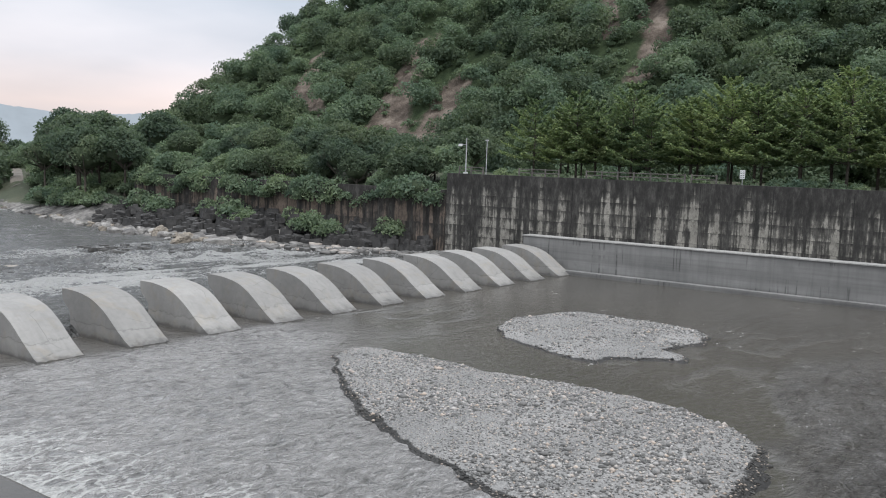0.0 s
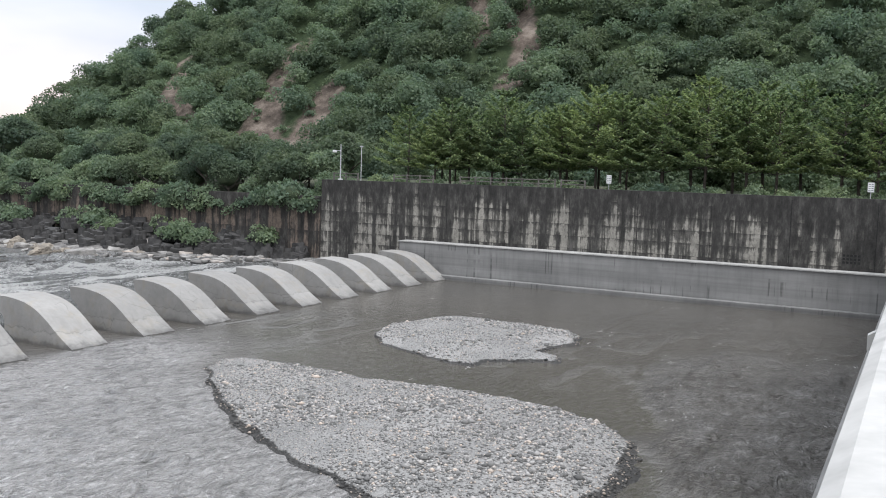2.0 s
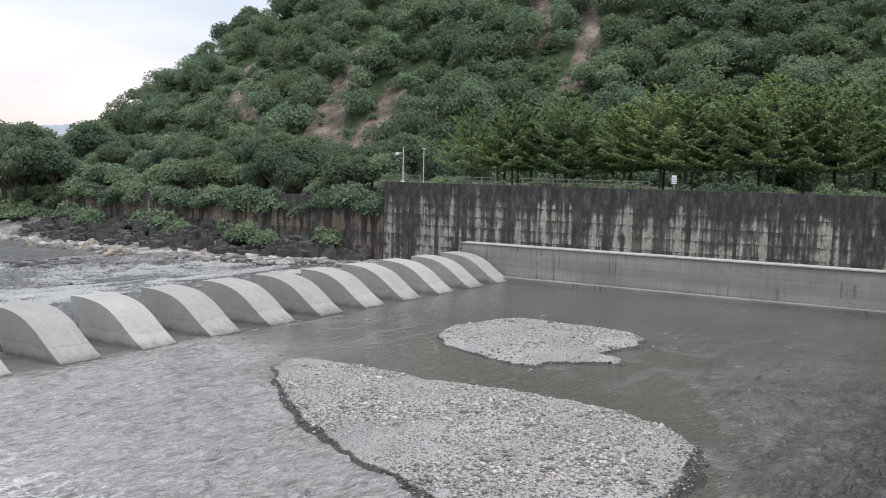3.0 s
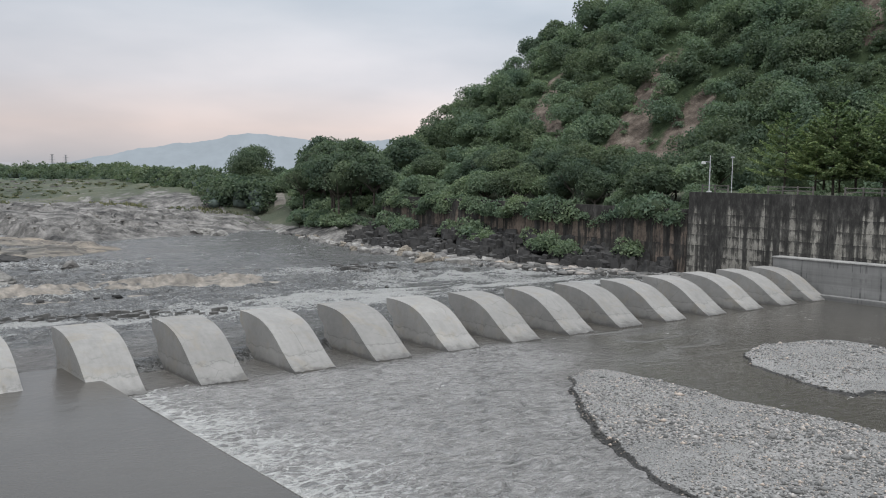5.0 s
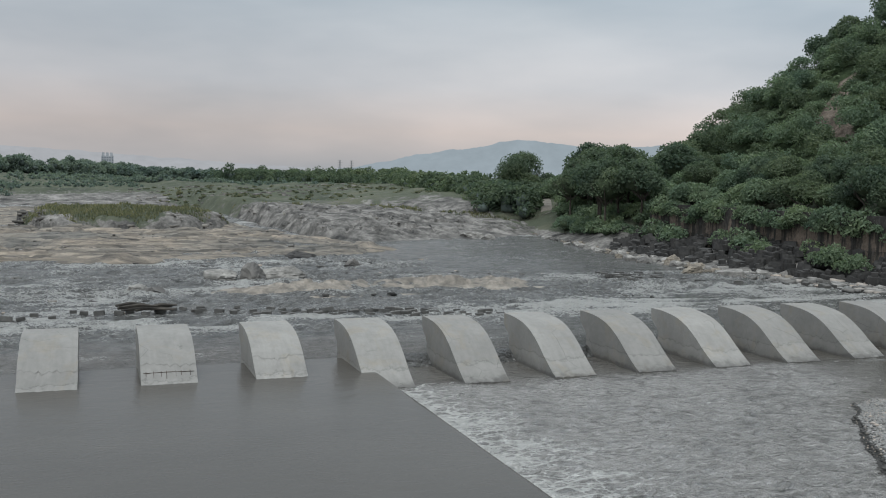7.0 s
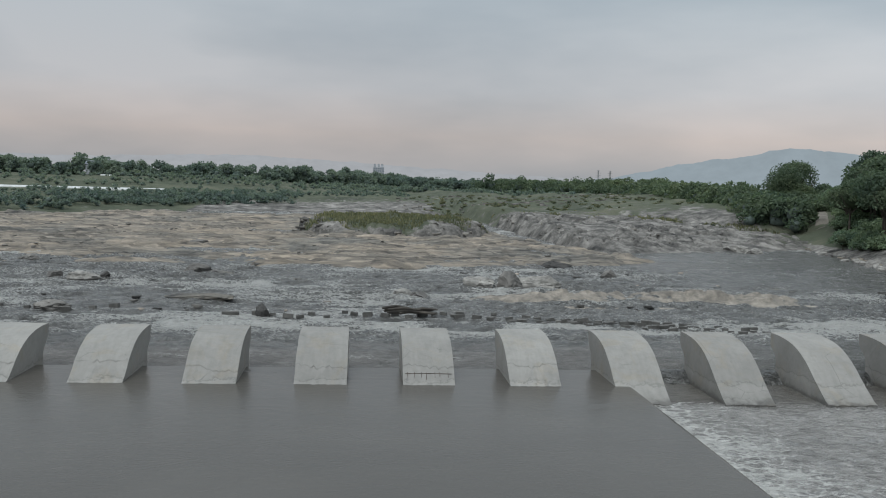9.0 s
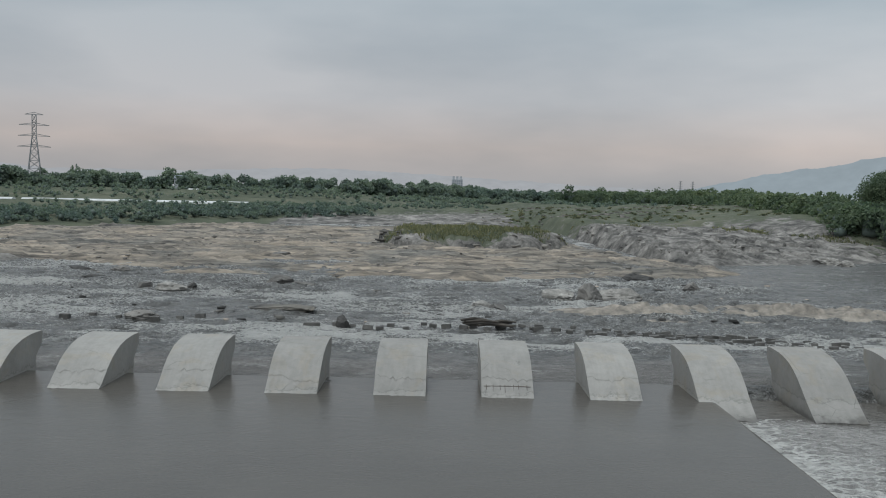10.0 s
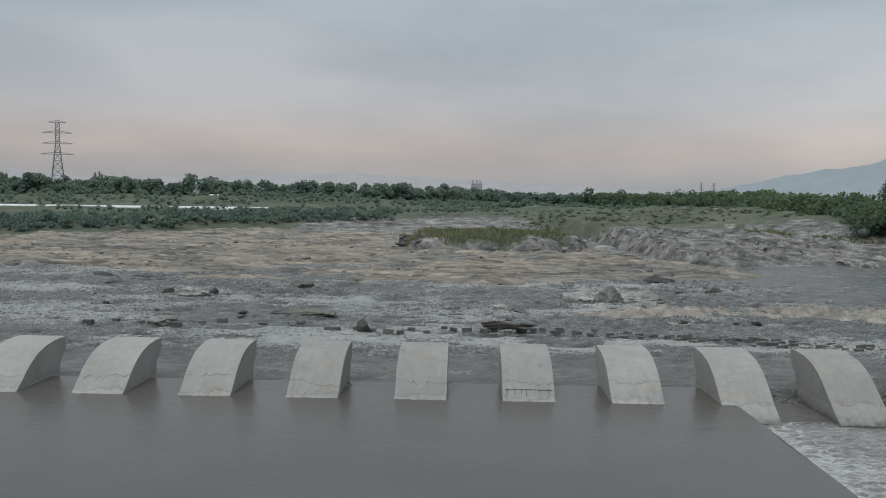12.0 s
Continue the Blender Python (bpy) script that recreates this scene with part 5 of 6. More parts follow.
for x, y in cand:
    z = float(hill_height(np.array(x), np.array(y)))
    if z < 6 or z > 92 or y < -25:
        continue
    if math.degrees(math.atan2(z - 13.2, math.hypot(x, y))) > 11.6:
        continue
    bare = float(scar_mask(np.array(x), np.array(y)))
    if bare > 0.06 and rng.rand() > 0.05:
        continue
    # the slips carried away the trees just below them as well
    if float(scar_mask(np.array(x + 5.0), np.array(y + 4.0))) > 0.35 and rng.rand() > 0.35:
        continue
    key = (int(x // 4.6), int(y // 4.6))
    if any(math.hypot(x - a, y - b) < 3.4 for i in (-1, 0, 1) for j in (-1, 0, 1) for a, b in cell.get((key[0] + i, key[1] + j), ())):
        continue
    cell.setdefault(key, []).append((x, y))
    chosen.append((x, y, z))
chosen = np.array(chosen)
radii = rng.uniform(2.3, 5.6, len(chosen)) * rng.uniform(0.85, 1.1, len(chosen))
half = rng.rand(len(chosen)) < 0.5
lift = radii * rng.uniform(0.15, 0.75, len(chosen))
for sel, mat, sd, lab in ((half, LEAF_DARK, 3, "dark green broadleaf wood covering the steep hillside"), (~half, LEAF_MID, 4, "mid green broadleaf wood covering the steep hillside")):
    pl = chosen[sel] + np.stack([np.zeros(sel.sum()), np.zeros(sel.sum()), lift[sel]], -1)
    w = wood_of("hillside_wood", pl, radii[sel], 720, 0.48, mat, sd, 1.05, False)
    tagged(w, lab, "woodland", kind="stuff")

# scrub and creepers on the lower slips
low = np.stack([rng.uniform(106, 172, 2200), rng.uniform(-6, 190, 2200)], -1)
lz = hill_height(low[:, 0], low[:, 1])
lb = scar_mask(low[:, 0], low[:, 1])
ok = (lz > 6) & ((lb < 0.15) | (rng.rand(len(low)) < 0.24))
low, lz = low[ok], lz[ok]
scrub = wood_of("hillside_scrub", np.stack([low[:, 0], low[:, 1], lz + 0.3], -1), rng.uniform(0.8, 1.9, len(low)), 800, 0.48, LEAF_MID, 9, 0.8, False)
tagged(scrub, "low green scrub between the hillside trees", "scrub", kind="stuff")


def broadleaf_tree(seed, tall, r, mat, leaves=1500, size=0.5, trunk_r=0.2, squash=0.95, name="tree"):
    rng = np.random.RandomState(seed)
    t = empty(name)
    top = tall - r * 0.95
    trunk = tube_bm([(0, 0, -0.4), (0.12 * r * rng.uniform(-1, 1), 0.1, top * 0.5), (0, 0.1, top + r * 0.3)], [trunk_r, trunk_r * 0.75, trunk_r * 0.3], 8)
    part("trunk", trunk, BARK, t)
    for k in range(5):
        a = k * 1.257 + rng.uniform(0, 0.8)
        reach = r * rng.uniform(0.5, 0.8)
        part("limb", tube_bm([(0, 0.05, top * 0.62), (0.5 * reach * math.cos(a), 0.5 * reach * math.sin(a), top * 0.85), (reach * math.cos(a), reach * math.sin(a), top + 0.2 * r)], [trunk_r * 0.5, trunk_r * 0.35, trunk_r * 0.12], 6), BARK, t)
    pts, way = crown_points(rng, leaves, r, squash, 12)
    quads_mesh("crown", leaf_quads(pts + np.array([0, 0, top]), size, rng, out=way), mat, t)
    # added filler ball, its dark colour standing for the crown's shadowed inside
    core = (ICO_V * rng.uniform(0.75, 1.1, (len(ICO_V), 1))) * np.array([r * 0.6, r * 0.6, r * 0.5 * squash]) + np.array([0, 0, top + 0.1 * r])
    mesh_from("shaded_crown_core", core, ICO_F, SHADE, t)
    return t


# trees along the top of the old wall and on the bank downstream
plants = [broadleaf_tree(11 + k, h, r, m, n, 0.40) for k, (h, r, m, n) in enumerate([(7.5, 3.6, LEAF_MID, 3400), (8.5, 4.2, LEAF_DARK, 4200), (6.5, 3.4, LEAF_MID, 3200), (10.5, 4.4, LEAF_DARK, 4600)])]
labels = ["spreading green broadleaf tree above the river wall", "dark green broadleaf tree above the river wall", "low bushy green tree above the river wall", "tall dark green tree on the wooded bank"]
for k, ob in enumerate(plants):
    ob.matrix_world = pose(107.5 + k, 78.5 + 9 * k, 9.0)
    tagged(ob, labels[k], "tree", "trees along the river bank")
rnd = random.Random(31)
for k in range(34):
    y = 76 + (k % 17) * 4.6 + rnd.uniform(-1, 1)
    x = (105.8 if k < 17 else 112.0) + rnd.uniform(-0.8, 1.6)
    copy_thing(plants[rnd.choice((0, 1, 2, 0, 2, 3) if k < 17 else (1, 3, 0, 3))], pose(x, y, (7.0 if k < 17 else 8.6), 0, 0, rnd.uniform(0, 360)) @ Matrix.Scale(rnd.uniform(0.85, 1.12), 4))
# bank beyond the end of the old wall
for k in range(52):
    y = rnd.uniform(147, 235)
    x = float(shore_right(np.array(min(y, 205)))) + 6 + rnd.uniform(0, 26)
    if math.degrees(math.atan2(x, y)) < 28.8:
        continue
    g = float(ground_height(np.array(x), np.array(y)))
    copy_thing(plants[rnd.choice((0, 1, 2, 3, 3))], pose(x, y, g - 0.3, 0, 0, rnd.uniform(0, 360)) @ Matrix.Scale(rnd.uniform(1.1, 1.75), 4))
# taller trees along the skyline of the ridge
for x, y, s in ((170, 184, 1.2), (175.5, 180, 1.6), (181, 177, 1.75), (163, 188, 1.0), (156, 193, 0.8), (188, 172, 1.7)):
    copy_thing(plants[3], pose(x, y, float(hill_height(np.array(x), np.array(y))) - 1.5, 0, 0, x * 31) @ Matrix.Scale(s, 4))
# bushes among the armour blocks
bush = broadleaf_tree(55, 3.2, 2.2, LEAF_MID, 1300, 0.34, 0.08, 0.8, "bush")
bush.matrix_world = pose(99.5, 94.5, 1.4)
tagged(bush, "rounded green bush growing among armour blocks", "bush", "bushes among the armour blocks")
for x, y, z, s in ((97.6, 97.2, 1.4, 1.45), (100.8, 84.0, 1.5, 1.3), (99.5, 118.0, 1.8, 1.7), (101.0, 124.5, 2.2, 1.3), (97.6, 93.0, 1.0, 1.2), (101.0, 104, 2.2, 1.2), (98.0, 112, 1.4, 1.3), (98.6, 136, 1.6, 1.6), (100.2, 143, 2.0, 1.7), (100, 152, 1.6, 1.3), (99, 158, 1.5, 1.4), (98.5, 165, 1.5, 1.3), (101, 171, 1.7, 1.5), (100, 178, 1.7, 1.4)):
    copy_thing(bush, pose(x, y, z, 0, 0, x * 37 + y) @ Matrix.Scale(s, 4))


def tiered_tree(seed, tall, reach):
    """A tree whose thin branches spread in flat tiers that turn up at the tips."""
    rng = np.random.RandomState(seed)
    t = empty("tiered_tree")
    part("trunk", tube_bm([(0, 0, -0.3), (rng.uniform(-0.2, 0.2), rng.uniform(-0.2, 0.2), tall * 0.5), (0, 0, tall * 0.93)], [0.19, 0.13, 0.03], 8), BARK, t)
    cs = []
    tiers = 8
    for k in range(tiers):
        f = k / (tiers - 1)
        h = tall * (0.26 + 0.66 * f)
        span = reach * (1 - 0.80 * f ** 1.25) * rng.uniform(0.85, 1.1)
        arms = rng.randint(6, 9)
        for j in range(arms):
            a = 2 * math.pi * (j + rng.uniform(-0.3, 0.3)) / arms + k
            ln = span * rng.uniform(0.72, 1.15)
            rise = ln * (0.20 + 0.48 * f)
            tip = (ln * math.cos(a), ln * math.sin(a), h + rise)
            if k < 7 and j % 2 == 0:
                part("branch", tube_bm([(0, 0, h - 0.3), (0.55 * tip[0], 0.55 * tip[1], h + 0.35 * rise), tip], [0.06, 0.04, 0.012], 5), BARK, t)
            n = int(36 * ln + 20)
            u = rng.uniform(0.22, 1.05, n) ** 0.8
            wid = 0.20 * ln * (1.25 - u)
            off = rng.normal(size=n) * wid
            px = u * tip[0] - off * math.sin(a)
            py = u * tip[1] + off * math.cos(a)
            pz = h + rise * u ** 1.7 + rng.normal(size=n) * 0.09 - 0.05 * np.abs(off)
            cs.append(np.stack([px, py, pz], -1))
    c = np.concatenate(cs)
    quads_mesh("crown", leaf_quads(c, 0.42, rng, 1.6, 0.45), LEAF_TIER, t)
    return t


tiered = [tiered_tree(201 + k, h, r) for k, (h, r) in enumerate([(12.5, 5.6), (13.5, 6.2), (11.5, 5.4), (12.8, 6.4)])]
for k, ob in enumerate(tiered):
    ob.matrix_world = pose(109.0, 58 - 8 * k, 11.2)
    tagged(ob, "slender yellow-green tree with flat tiered branches behind the wall", "tree", "grove of tiered trees")
rnd = random.Random(44)
for k in range(34):
    if k < 17:
        y, x = 65 - k * 4.6 + rnd.uniform(-1.2, 1.2), 108.2 + rnd.uniform(-0.8, 2.2)
    else:
        y, x = 63 - (k - 17) * 4.6 + rnd.uniform(-1.2, 1.2), 113.5 + rnd.uniform(-1, 2.5)
    s = (0.80 + 0.24 * min(1, max(0, (65 - y) / 45))) * rnd.uniform(0.9, 1.1)
    copy_thing(tiered[rnd.randrange(4)], pose(x, y, 11.0 + (x - 108) * 0.12, 0, 0, rnd.uniform(0, 360)) @ Matrix.Scale(s, 4))
# shrubs at the foot of the grove, along the wall's coping
for k in range(40):
    y = 71 - k * 1.95 + rnd.uniform(-0.8, 0.8)
    copy_thing(bush, pose(104.6 + rnd.uniform(-0.3, 1.2), y, 10.6, 0, 0, rnd.uniform(0, 360)) @ Matrix.Scale(rnd.uniform(0.45, 0.95), 4))

# the lone round tree and the dirt track beside it
lone = broadleaf_tree(88, 20.6, 8.2, LEAF_DARK, 12000, 0.50, 0.5, 1.05, "round_tree")
lone.matrix_world = pose(121, 244, 1.6)
for x, y, s in ((113.5, 239, 1.15), (117, 236, 1.3), (121.5, 238, 1.45), (126, 240, 1.35), (119, 246, 1.5), (130, 246, 1.5)):
    copy_thing(plants[3], pose(x, y, 1.2, 0, 0, x * 53) @ Matrix.Scale(s, 4))
tagged(lone, "tall rounded dark tree standing above the bank scrub", "tree")
for k in range(5):
    copy_thing(plants[3], pose(108 + 4 * k, 236 - 2 * k, 3.0, 0, 0, 70 * k) @ Matrix.Scale(0.9 + 0.1 * (k % 2), 4))

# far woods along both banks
# crown cores of the far woods, haze put into their colour as well
HAZED_CORE = blotchy("hazed_far_core", (0.078, 0.104, 0.095), (0.118, 0.150, 0.136), 0.1, 1.0, 0.95, 0.1, 0.5)


def far_line(name, pts, n, tall, seed, label, depth=14.0, leaf=1.3, amount=200, mat=None, low=0.4, sit=False):
    rng = np.random.RandomState(seed)
    pts = np.array(pts, float)
    seg = np.concatenate([[0], np.cumsum(np.hypot(*np.diff(pts[:, :2], axis=0).T))])
    s = rng.uniform(0, seg[-1], n)
    x, y, z = (np.interp(s, seg, pts[:, k]) for k in range(3))
    d = rng.uniform(0, depth, n)
    r = rng.uniform(0.28, 0.5, n) * tall
    if sit:
        z = ground_height(x, y + d)
    place = np.stack([x + rng.normal(size=n) * 2, y + d, z + r * rng.uniform(low, 1.15, n)], -1)
    return tagged(wood_of(name, place, r, amount, leaf, mat or LEAF_HAZED, seed, 0.95, True, HAZED_CORE), label, "woodland", kind="stuff")


far_line("bank_wood", [(106, 206, 2.0), (109, 228, 2.2), (116, 262, 2.6), (127, 317, 3.2), (136, 378, 4), (132, 447, 4.5), (98, 523, 5), (76, 558, 5.5)], 520, 13.5, 301, "dense green trees along the receding river bank", 26, 0.95, 120, LEAF_DARK)
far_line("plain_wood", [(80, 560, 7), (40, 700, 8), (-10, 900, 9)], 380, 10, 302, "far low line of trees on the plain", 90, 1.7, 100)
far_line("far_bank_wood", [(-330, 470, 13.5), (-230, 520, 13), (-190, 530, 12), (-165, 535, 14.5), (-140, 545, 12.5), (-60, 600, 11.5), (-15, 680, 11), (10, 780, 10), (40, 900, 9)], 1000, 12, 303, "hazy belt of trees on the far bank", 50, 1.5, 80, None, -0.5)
far_line("far_bank_scrub", [(-210, 258, 2.5), (-160, 254, 2.2), (-128, 254, 2), (-100, 284, 2.2), (-82, 320, 2.6), (-55, 342, 3), (-30, 360, 3.4)], 760, 4.8, 304, "green scrub along the far waterline", 34, 0.75, 200, LEAF_HAZED, 0.0, True)
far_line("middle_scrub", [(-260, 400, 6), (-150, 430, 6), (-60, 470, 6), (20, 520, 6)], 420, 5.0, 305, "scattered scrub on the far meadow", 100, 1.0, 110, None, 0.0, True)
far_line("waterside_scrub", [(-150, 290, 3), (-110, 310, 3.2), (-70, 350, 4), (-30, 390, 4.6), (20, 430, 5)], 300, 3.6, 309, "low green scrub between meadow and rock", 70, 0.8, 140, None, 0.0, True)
far_line("bank_trees", [(113, 240, 3), (114, 262, 4.0), (124, 327, 5), (142, 445, 6), (120, 540, 7), (90, 600, 7)], 330, 13.5, 308, "thick green trees beside the river bank", 22, 1.1, 120, LEAF_DARK)

# grass
def grass(name, cx, cy, z_of, n, size, seed, label):
    rng = np.random.RandomState(seed)
    x, y = cx(rng, n), cy(rng, n)
    z = z_of(x, y)
    ok = z > 1.0
    x, y, z = x[ok], y[ok], z[ok]
    m = len(x)
    a = rng.uniform(0, 6.283, m)
    h = size * rng.uniform(0.5, 1.3, m)
    w = size * 0.22
    ox, oy = np.cos(a) * w, np.sin(a) * w
    lx, ly = rng.normal(size=m) * 0.3 * size, rng.normal(size=m) * 0.3 * size
    V = np.stack([np.stack([x - ox, y - oy, z - 0.05], -1), np.stack([x + ox, y + oy, z - 0.05], -1), np.stack([x + lx + ox * 0.3, y + ly + oy * 0.3, z + h], -1), np.stack([x + lx - ox * 0.3, y + ly - oy * 0.3, z + h], -1)], 1)
    return tagged(quads_mesh(name, V, LEAF_GRASS), label, "grass", kind="stuff")


grass("island_grass", lambda r, n: r.uniform(-14, 29, n), lambda r, n: r.uniform(199, 244, n), lambda x, y: np.where(island_bare(x, y) < 0.75, island_height(x, y), 0), 14000, 0.6, 401, "tall dry green grass on the river island")
grass("bank_grass", lambda r, n: r.uniform(35, 122, n), lambda r, n: r.uniform(200, 330, n), lambda x, y: np.where(bank_bare(x, y) + 0.6 * fbm(x / 9, y / 9, 3, 5) < 0.6, bank_height(x, y), 0), 90000, 0.6, 402, "dry grass along the rocky bank")

# ---- far things ----
STEEL = blotchy("far_tower_steel", (0.20, 0.21, 0.22), (0.30, 0.31, 0.32), 0.5, 3.0, 0.6, 0.01, 0.2)


def bar_bm(pairs, r):
    bm = bmesh.new()
    for a, b in pairs:
        a, b = Vector(a), Vector(b)
        m = Matrix.Translation((a + b) / 2) @ (b - a).to_track_quat("Z", "Y").to_matrix().to_4x4() @ Matrix.Diagonal((r, r, (b - a).length, 1))
        bmesh.ops.create_cube(bm, size=1.0, matrix=m)
    return bm


def pylon(x, y, z, tall, r, label):
    p = empty("pylon", pose(x, y, z, 0, 0, 20))
    w0, w1 = tall * 0.10, tall * 0.025
    def at(f, sx, sy):
        w = w0 + (w1 - w0) * min(1, f / 0.72)
        return (sx * w, sy * w, f * tall)
    for sx in (-1, 1):
        for sy in (-1, 1):
            part("leg", bar_bm([(at(0, sx, sy), at(0.72, sx, sy)), (at(0.72, sx, sy), at(1.0, sx, sy))], r), STEEL, p)
    lattice = []
    for k in range(10):
        f0, f1 = k / 10, (k + 1) / 10
        for s in (-1, 1):
            lattice += [(at(f0, -1, s), at(f1, 1, s)), (at(f0, 1, s), at(f1, -1, s)), (at(f0, s, -1), at(f1, s, 1)), (at(f0, s, 1), at(f1, s, -1)), (at(f1, -1, s), at(f1, 1, s))]
    part("lattice", bar_bm(lattice, r * 0.6), STEEL, p)
    for f, ln in ((0.58, 0.20), (0.72, 0.19), (0.86, 0.18), (0.995, 0.11)):
        part("crossarm", bar_bm([((-ln * tall, 0, f * tall), (ln * tall, 0, f * tall)), ((-ln * tall, 0, f * tall), (0, 0, (f + 0.03) * tall)), ((ln * tall, 0, f * tall), (0, 0, (f + 0.03) * tall))], r), STEEL, p)
    return tagged(p, label, "pylon")


pylon(-250, 548, 8, 47, 0.32, "tall grey lattice power pylon above the far trees")
pylon(610, 2300, 8, 46, 0.32, "distant faint power pylon on the plain")
pylon(650, 2330, 8, 46, 0.32, "distant faint power pylon on the plain")

GREYWALL = blotchy("far_building_render", (0.34, 0.36, 0.39), (0.44, 0.46, 0.49), 0.05, 0.6, 0.9, 0.02, 0.2)
DARKPANE = blotchy("far_window_glass", (0.12, 0.14, 0.17), (0.18, 0.20, 0.24), 0.2, 2.0, 0.3, 0.01, 0.1)
block = empty("apartment_building", pose(20.5, 1300, 12))
part("wall", box_bm(-8, -6, -8, 8, 6, 20, 0.2), GREYWALL, block)
for c in (-5.2, 0.2, 5.2):
    part("roof_tower", box_bm(c - 1.6, -4, 20, c + 1.6, 4, 24.5, 0.2), GREYWALL, block)
for r_ in range(5):
    for c_ in range(5):
        part("window", box_bm(-6.8 + c_ * 3.1, -6.06, 3 + r_ * 3.4, -5.2 + c_ * 3.1, -5.9, 5 + r_ * 3.4), DARKPANE, block)
tagged(block, "pale grey apartment block with roof towers, far away", "building")

FILM = blotchy("white_greenhouse_film", (0.42, 0.44, 0.44), (0.60, 0.62, 0.62), 0.1, 1.0, 0.5, 0.02, 0.2)


def tunnel_bm(length, half, tall):
    bm = bmesh.new()
    rings = [[bm.verts.new((x, -half * math.cos(math.pi * j / 8), tall * math.sin(math.pi * j / 8) ** 0.6)) for j in range(9)] for x in np.linspace(0, length, 13)]
    for a, b in zip(rings, rings[1:]):
        for j in range(8):
            bm.faces.new((a[j], b[j], b[j + 1], a[j + 1]))
    bm.faces.new(rings[0])
    bm.faces.new(rings[-1][::-1])
    return bm


for k, (x, y, ln) in enumerate(((-190, 405, 52), (-136, 413, 46), (-250, 398, 56))):
    g = part("greenhouse", tunnel_bm(ln, 3.0, 1.4), FILM)
    g.matrix_world = pose(x, y, 5.2, 0, 0, 8)
    tagged(g, "long low white film greenhouse on the far meadow", "greenhouse", "greenhouses on the far bank")

house = empty("house", pose(-160, 560, 11.5))
part("wall", box_bm(-7, -4, 0, 7, 4, 6.5, 0.1), GREYWALL, house)
part("roof", strip_bm([(-4.6, 6.5), (0, 8.6), (4.6, 6.5)], -7.6, 7.6), DARKPANE, house, "dark pitched roof")
for c in (-4.5, -1.5, 1.5, 4.5):
    part("window", box_bm(c - 0.7, -4.06, 3.2, c + 0.7, -3.95, 4.9), DARKPANE, house)
tagged(house, "small house with a dark roof among far trees", "house")
shed = part("shed", tunnel_bm(6, 2.4, 2.0), FILM)
shed.matrix_world = pose(-152, 535, 10)
tagged(shed, "small white arched shed beside far trees", "shed")

# ---- mountains in the distance: a plain backdrop far behind the rest ----


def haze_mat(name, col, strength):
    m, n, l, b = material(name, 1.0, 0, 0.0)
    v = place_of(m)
    # haze is put into the colour, which glows evenly and takes no light
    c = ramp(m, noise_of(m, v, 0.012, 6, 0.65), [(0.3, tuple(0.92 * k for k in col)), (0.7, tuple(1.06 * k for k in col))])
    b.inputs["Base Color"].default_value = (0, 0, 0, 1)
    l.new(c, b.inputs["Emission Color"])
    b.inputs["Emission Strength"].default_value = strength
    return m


def ridge(name, dist, profile, mat, seed, label):
    az = np.linspace(profile[0][0], profile[-1][0], 260)
    el = np.interp(az, [p[0] for p in profile], [p[1] for p in profile])
    el = el + 0.09 * fbm(az * 1.6, az * 0 + seed, 5, seed) + 0.03 * fbm(az * 9, az * 0 + seed, 3, seed + 1)
    a = np.radians(az)
    top = 13.2 + dist * np.tan(np.radians(np.maximum(el, 0.02)))
    rows = [np.stack([(dist + d) * np.sin(a), (dist + d) * np.cos(a), h], -1) for d, h in ((-250, top * 0 - 20), (-110, top * 0.55), (0, top), (150, top * 0 - 20))]
    V = np.concatenate(rows)
    n = len(az)
    idx = np.arange(4 * n).reshape(4, n)
    F = np.stack([idx[:-1, :-1], idx[:-1, 1:], idx[1:, 1:], idx[1:, :-1]], -1).reshape(-1, 4)
    ob = mesh_from(name, V, F, mat)
    return tagged(ob, label, "mountain", kind="structure")


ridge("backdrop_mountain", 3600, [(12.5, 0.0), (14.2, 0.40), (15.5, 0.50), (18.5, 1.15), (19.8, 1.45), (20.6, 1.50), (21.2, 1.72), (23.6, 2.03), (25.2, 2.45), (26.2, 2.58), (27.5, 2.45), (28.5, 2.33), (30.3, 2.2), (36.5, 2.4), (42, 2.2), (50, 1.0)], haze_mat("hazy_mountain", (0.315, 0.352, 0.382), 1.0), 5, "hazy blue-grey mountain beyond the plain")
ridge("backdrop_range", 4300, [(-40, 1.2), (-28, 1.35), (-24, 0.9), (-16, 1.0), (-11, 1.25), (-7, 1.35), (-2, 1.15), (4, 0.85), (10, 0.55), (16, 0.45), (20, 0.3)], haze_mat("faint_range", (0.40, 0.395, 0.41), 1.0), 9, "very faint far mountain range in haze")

# creepers and shrubs hanging over the old wall's edge
for k in range(46):
    y = 76 + k * 1.58 + rnd.uniform(-0.7, 0.7)
    copy_thing(bush, pose(102.7 + rnd.uniform(-0.6, 0.9), y, 6.0 + rnd.uniform(-0.6, 1.4), 0, 0, rnd.uniform(0, 360)) @ Matrix.Scale(rnd.uniform(0.9, 1.6), 4))

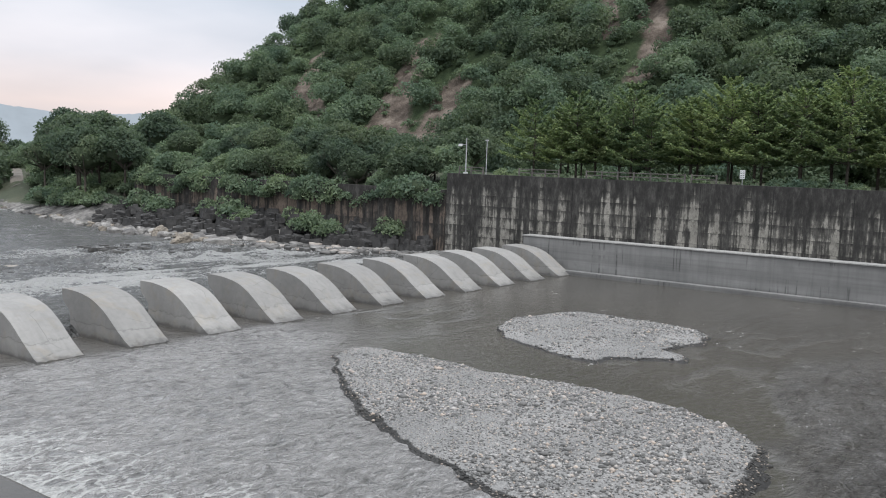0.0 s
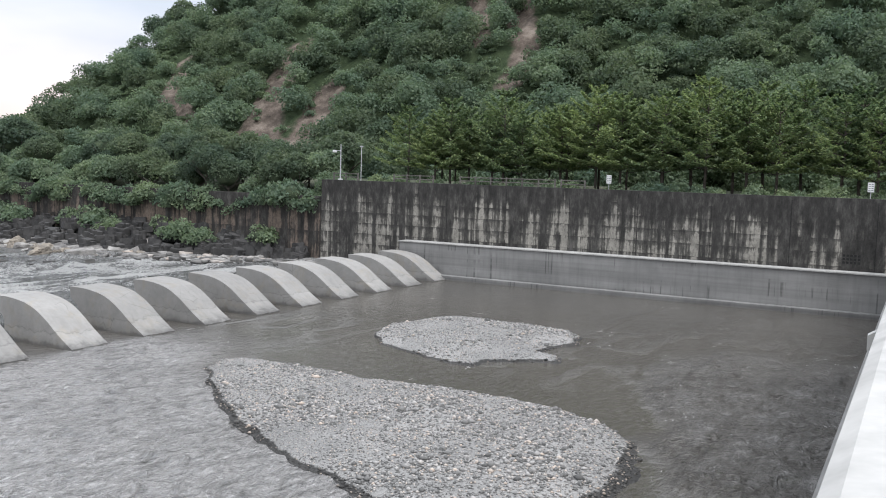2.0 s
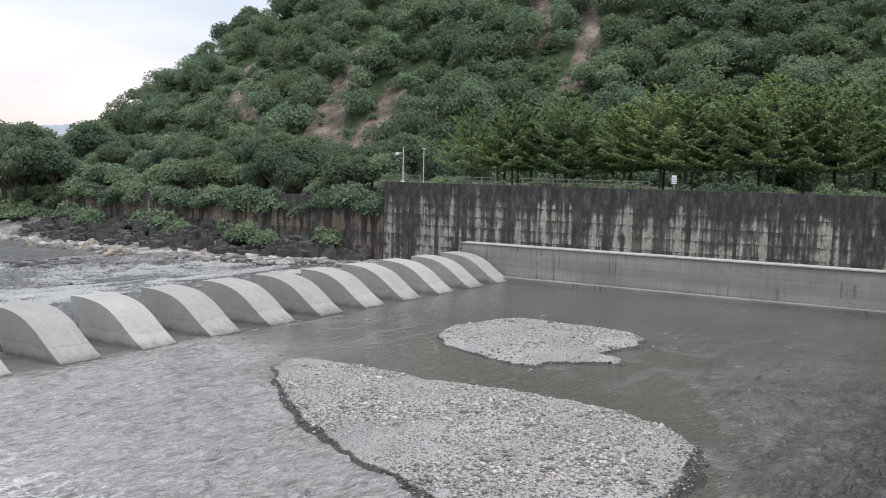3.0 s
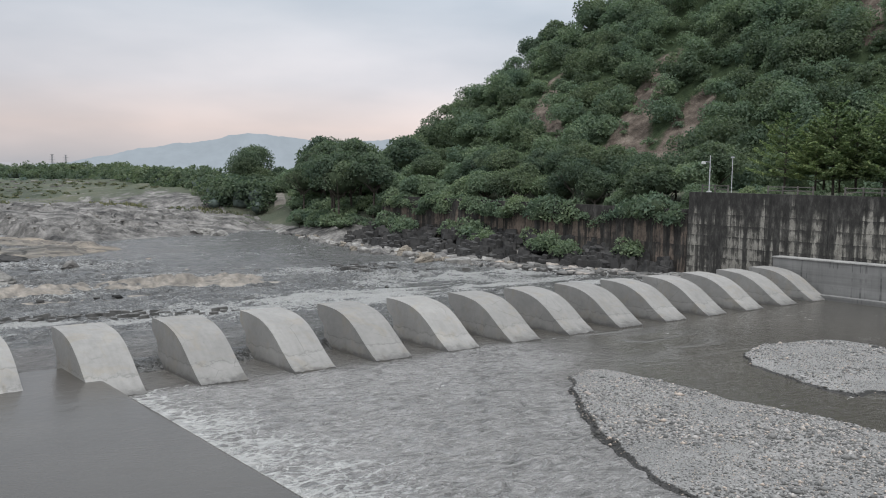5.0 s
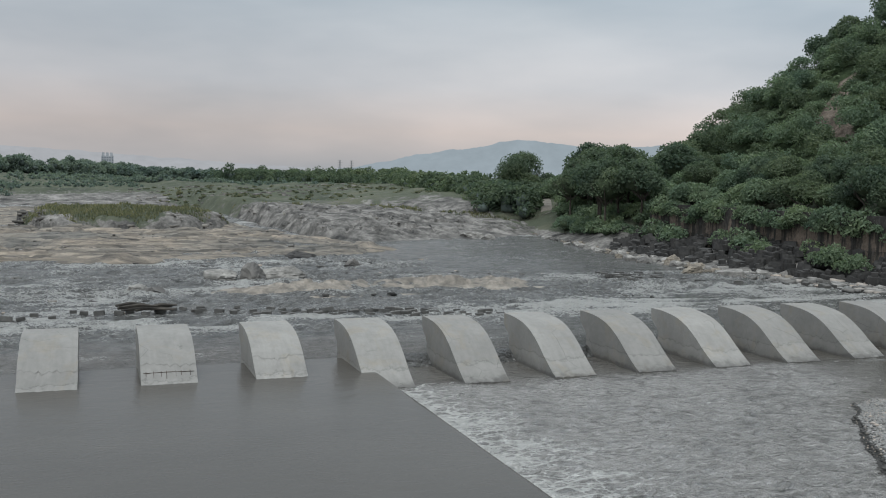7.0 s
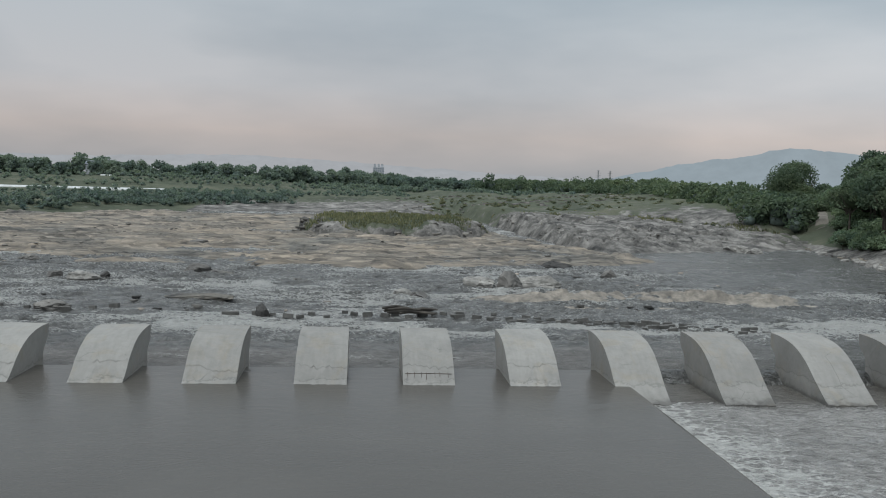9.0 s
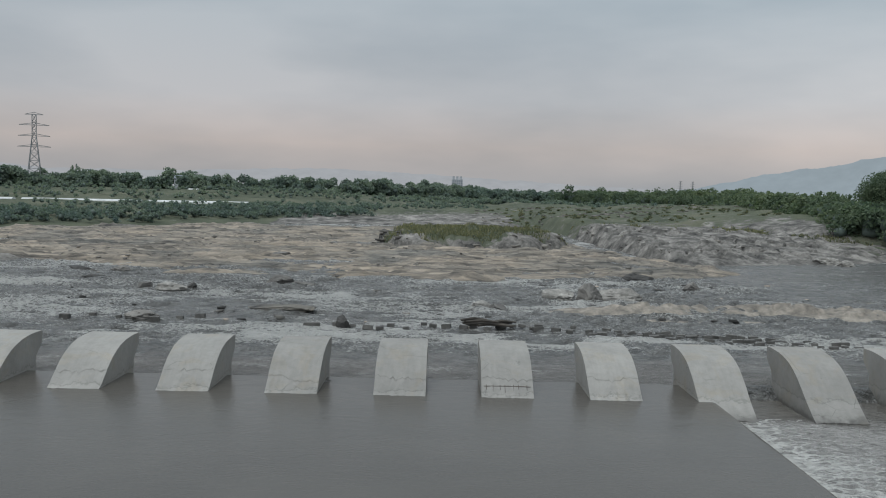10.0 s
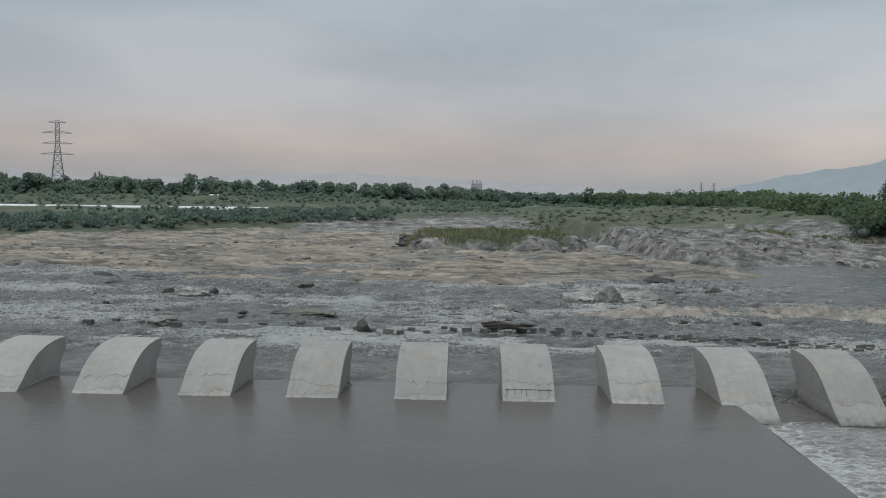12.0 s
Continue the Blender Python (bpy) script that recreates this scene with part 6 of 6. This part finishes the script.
# dense scrub on the bank below the grove, down to the water
sx = np.stack([rng.uniform(0, 30, 400), rng.uniform(149, 246, 400)], -1)
bx = shore_right(np.minimum(sx[:, 1], 208)) + 3.5 + sx[:, 0]
keep = np.degrees(np.arctan2(bx, sx[:, 1])) > 28.9
bx, by = bx[keep], sx[keep, 1]
bz = ground_height(bx, by)
thicket = wood_of("bank_thicket", np.stack([bx, by, bz + 0.9], -1), rng.uniform(1.5, 3.2, len(bx)), 420, 0.6, LEAF_MID, 17, 0.9)
tagged(thicket, "dense green thicket covering the river bank", "thicket", kind="stuff")

# a worn dirt track coming down the bank to the water
TRACK = blotchy("pale_dirt", (0.12, 0.11, 0.095), (0.21, 0.193, 0.168), 0.4, 3.0, 0.95, 0.05, 0.8)
track = grid_sheet("dirt_track", stepped(0, 1, 9), stepped(0, 1, 30), lambda x, y: x * 0, TRACK)
co = np.zeros(len(track.data.vertices) * 3, dtype=np.float32)
track.data.vertices.foreach_get("co", co)
co = co.reshape(-1, 3)
u, w = co[:, 0].copy(), co[:, 1].copy()
co[:, 0] = 110.5 + 13 * w + (u - 0.5) * (3.6 - 1.6 * w)
co[:, 1] = 207 + 24 * w
co[:, 2] = np.maximum(0.6 + 6.8 * w, ground_height(co[:, 0], co[:, 1]) + 0.15) + 0.15 * fbm(u * 3, w * 12, 3, 5)
track.data.vertices.foreach_set("co", co.ravel())
track.data.update()
meadow = np.stack([rng.uniform(20, 118, 240), rng.uniform(270, 430, 240)], -1)
mz = np.maximum(ground_height(meadow[:, 0], meadow[:, 1]), bank_height(meadow[:, 0], meadow[:, 1]))
tufts = wood_of("meadow_bushes", np.stack([meadow[:, 0], meadow[:, 1], mz + 0.2], -1), rng.uniform(0.5, 1.6, len(meadow)), 500, 0.5, LEAF_GRASS, 23, 0.6)
tagged(tufts, "low olive bushes scattered over the stony meadow", "scrub", kind="stuff")
tagged(track, "pale dirt track leading down to the river", "track", kind="structure")

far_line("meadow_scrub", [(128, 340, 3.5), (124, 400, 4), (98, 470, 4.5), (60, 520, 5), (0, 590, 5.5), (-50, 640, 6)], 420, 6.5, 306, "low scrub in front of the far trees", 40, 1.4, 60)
far_line("bank_bushes", [(62, 262, 3.0), (84, 236, 3.0), (104, 216, 2.5), (112, 236, 3.0), (112, 300, 3.5), (96, 330, 3.5), (60, 345, 3.5), (30, 360, 4)], 170, 3.2, 307, "olive bushes behind the rocky bank", 14, 0.7, 160, LEAF_GRASS)
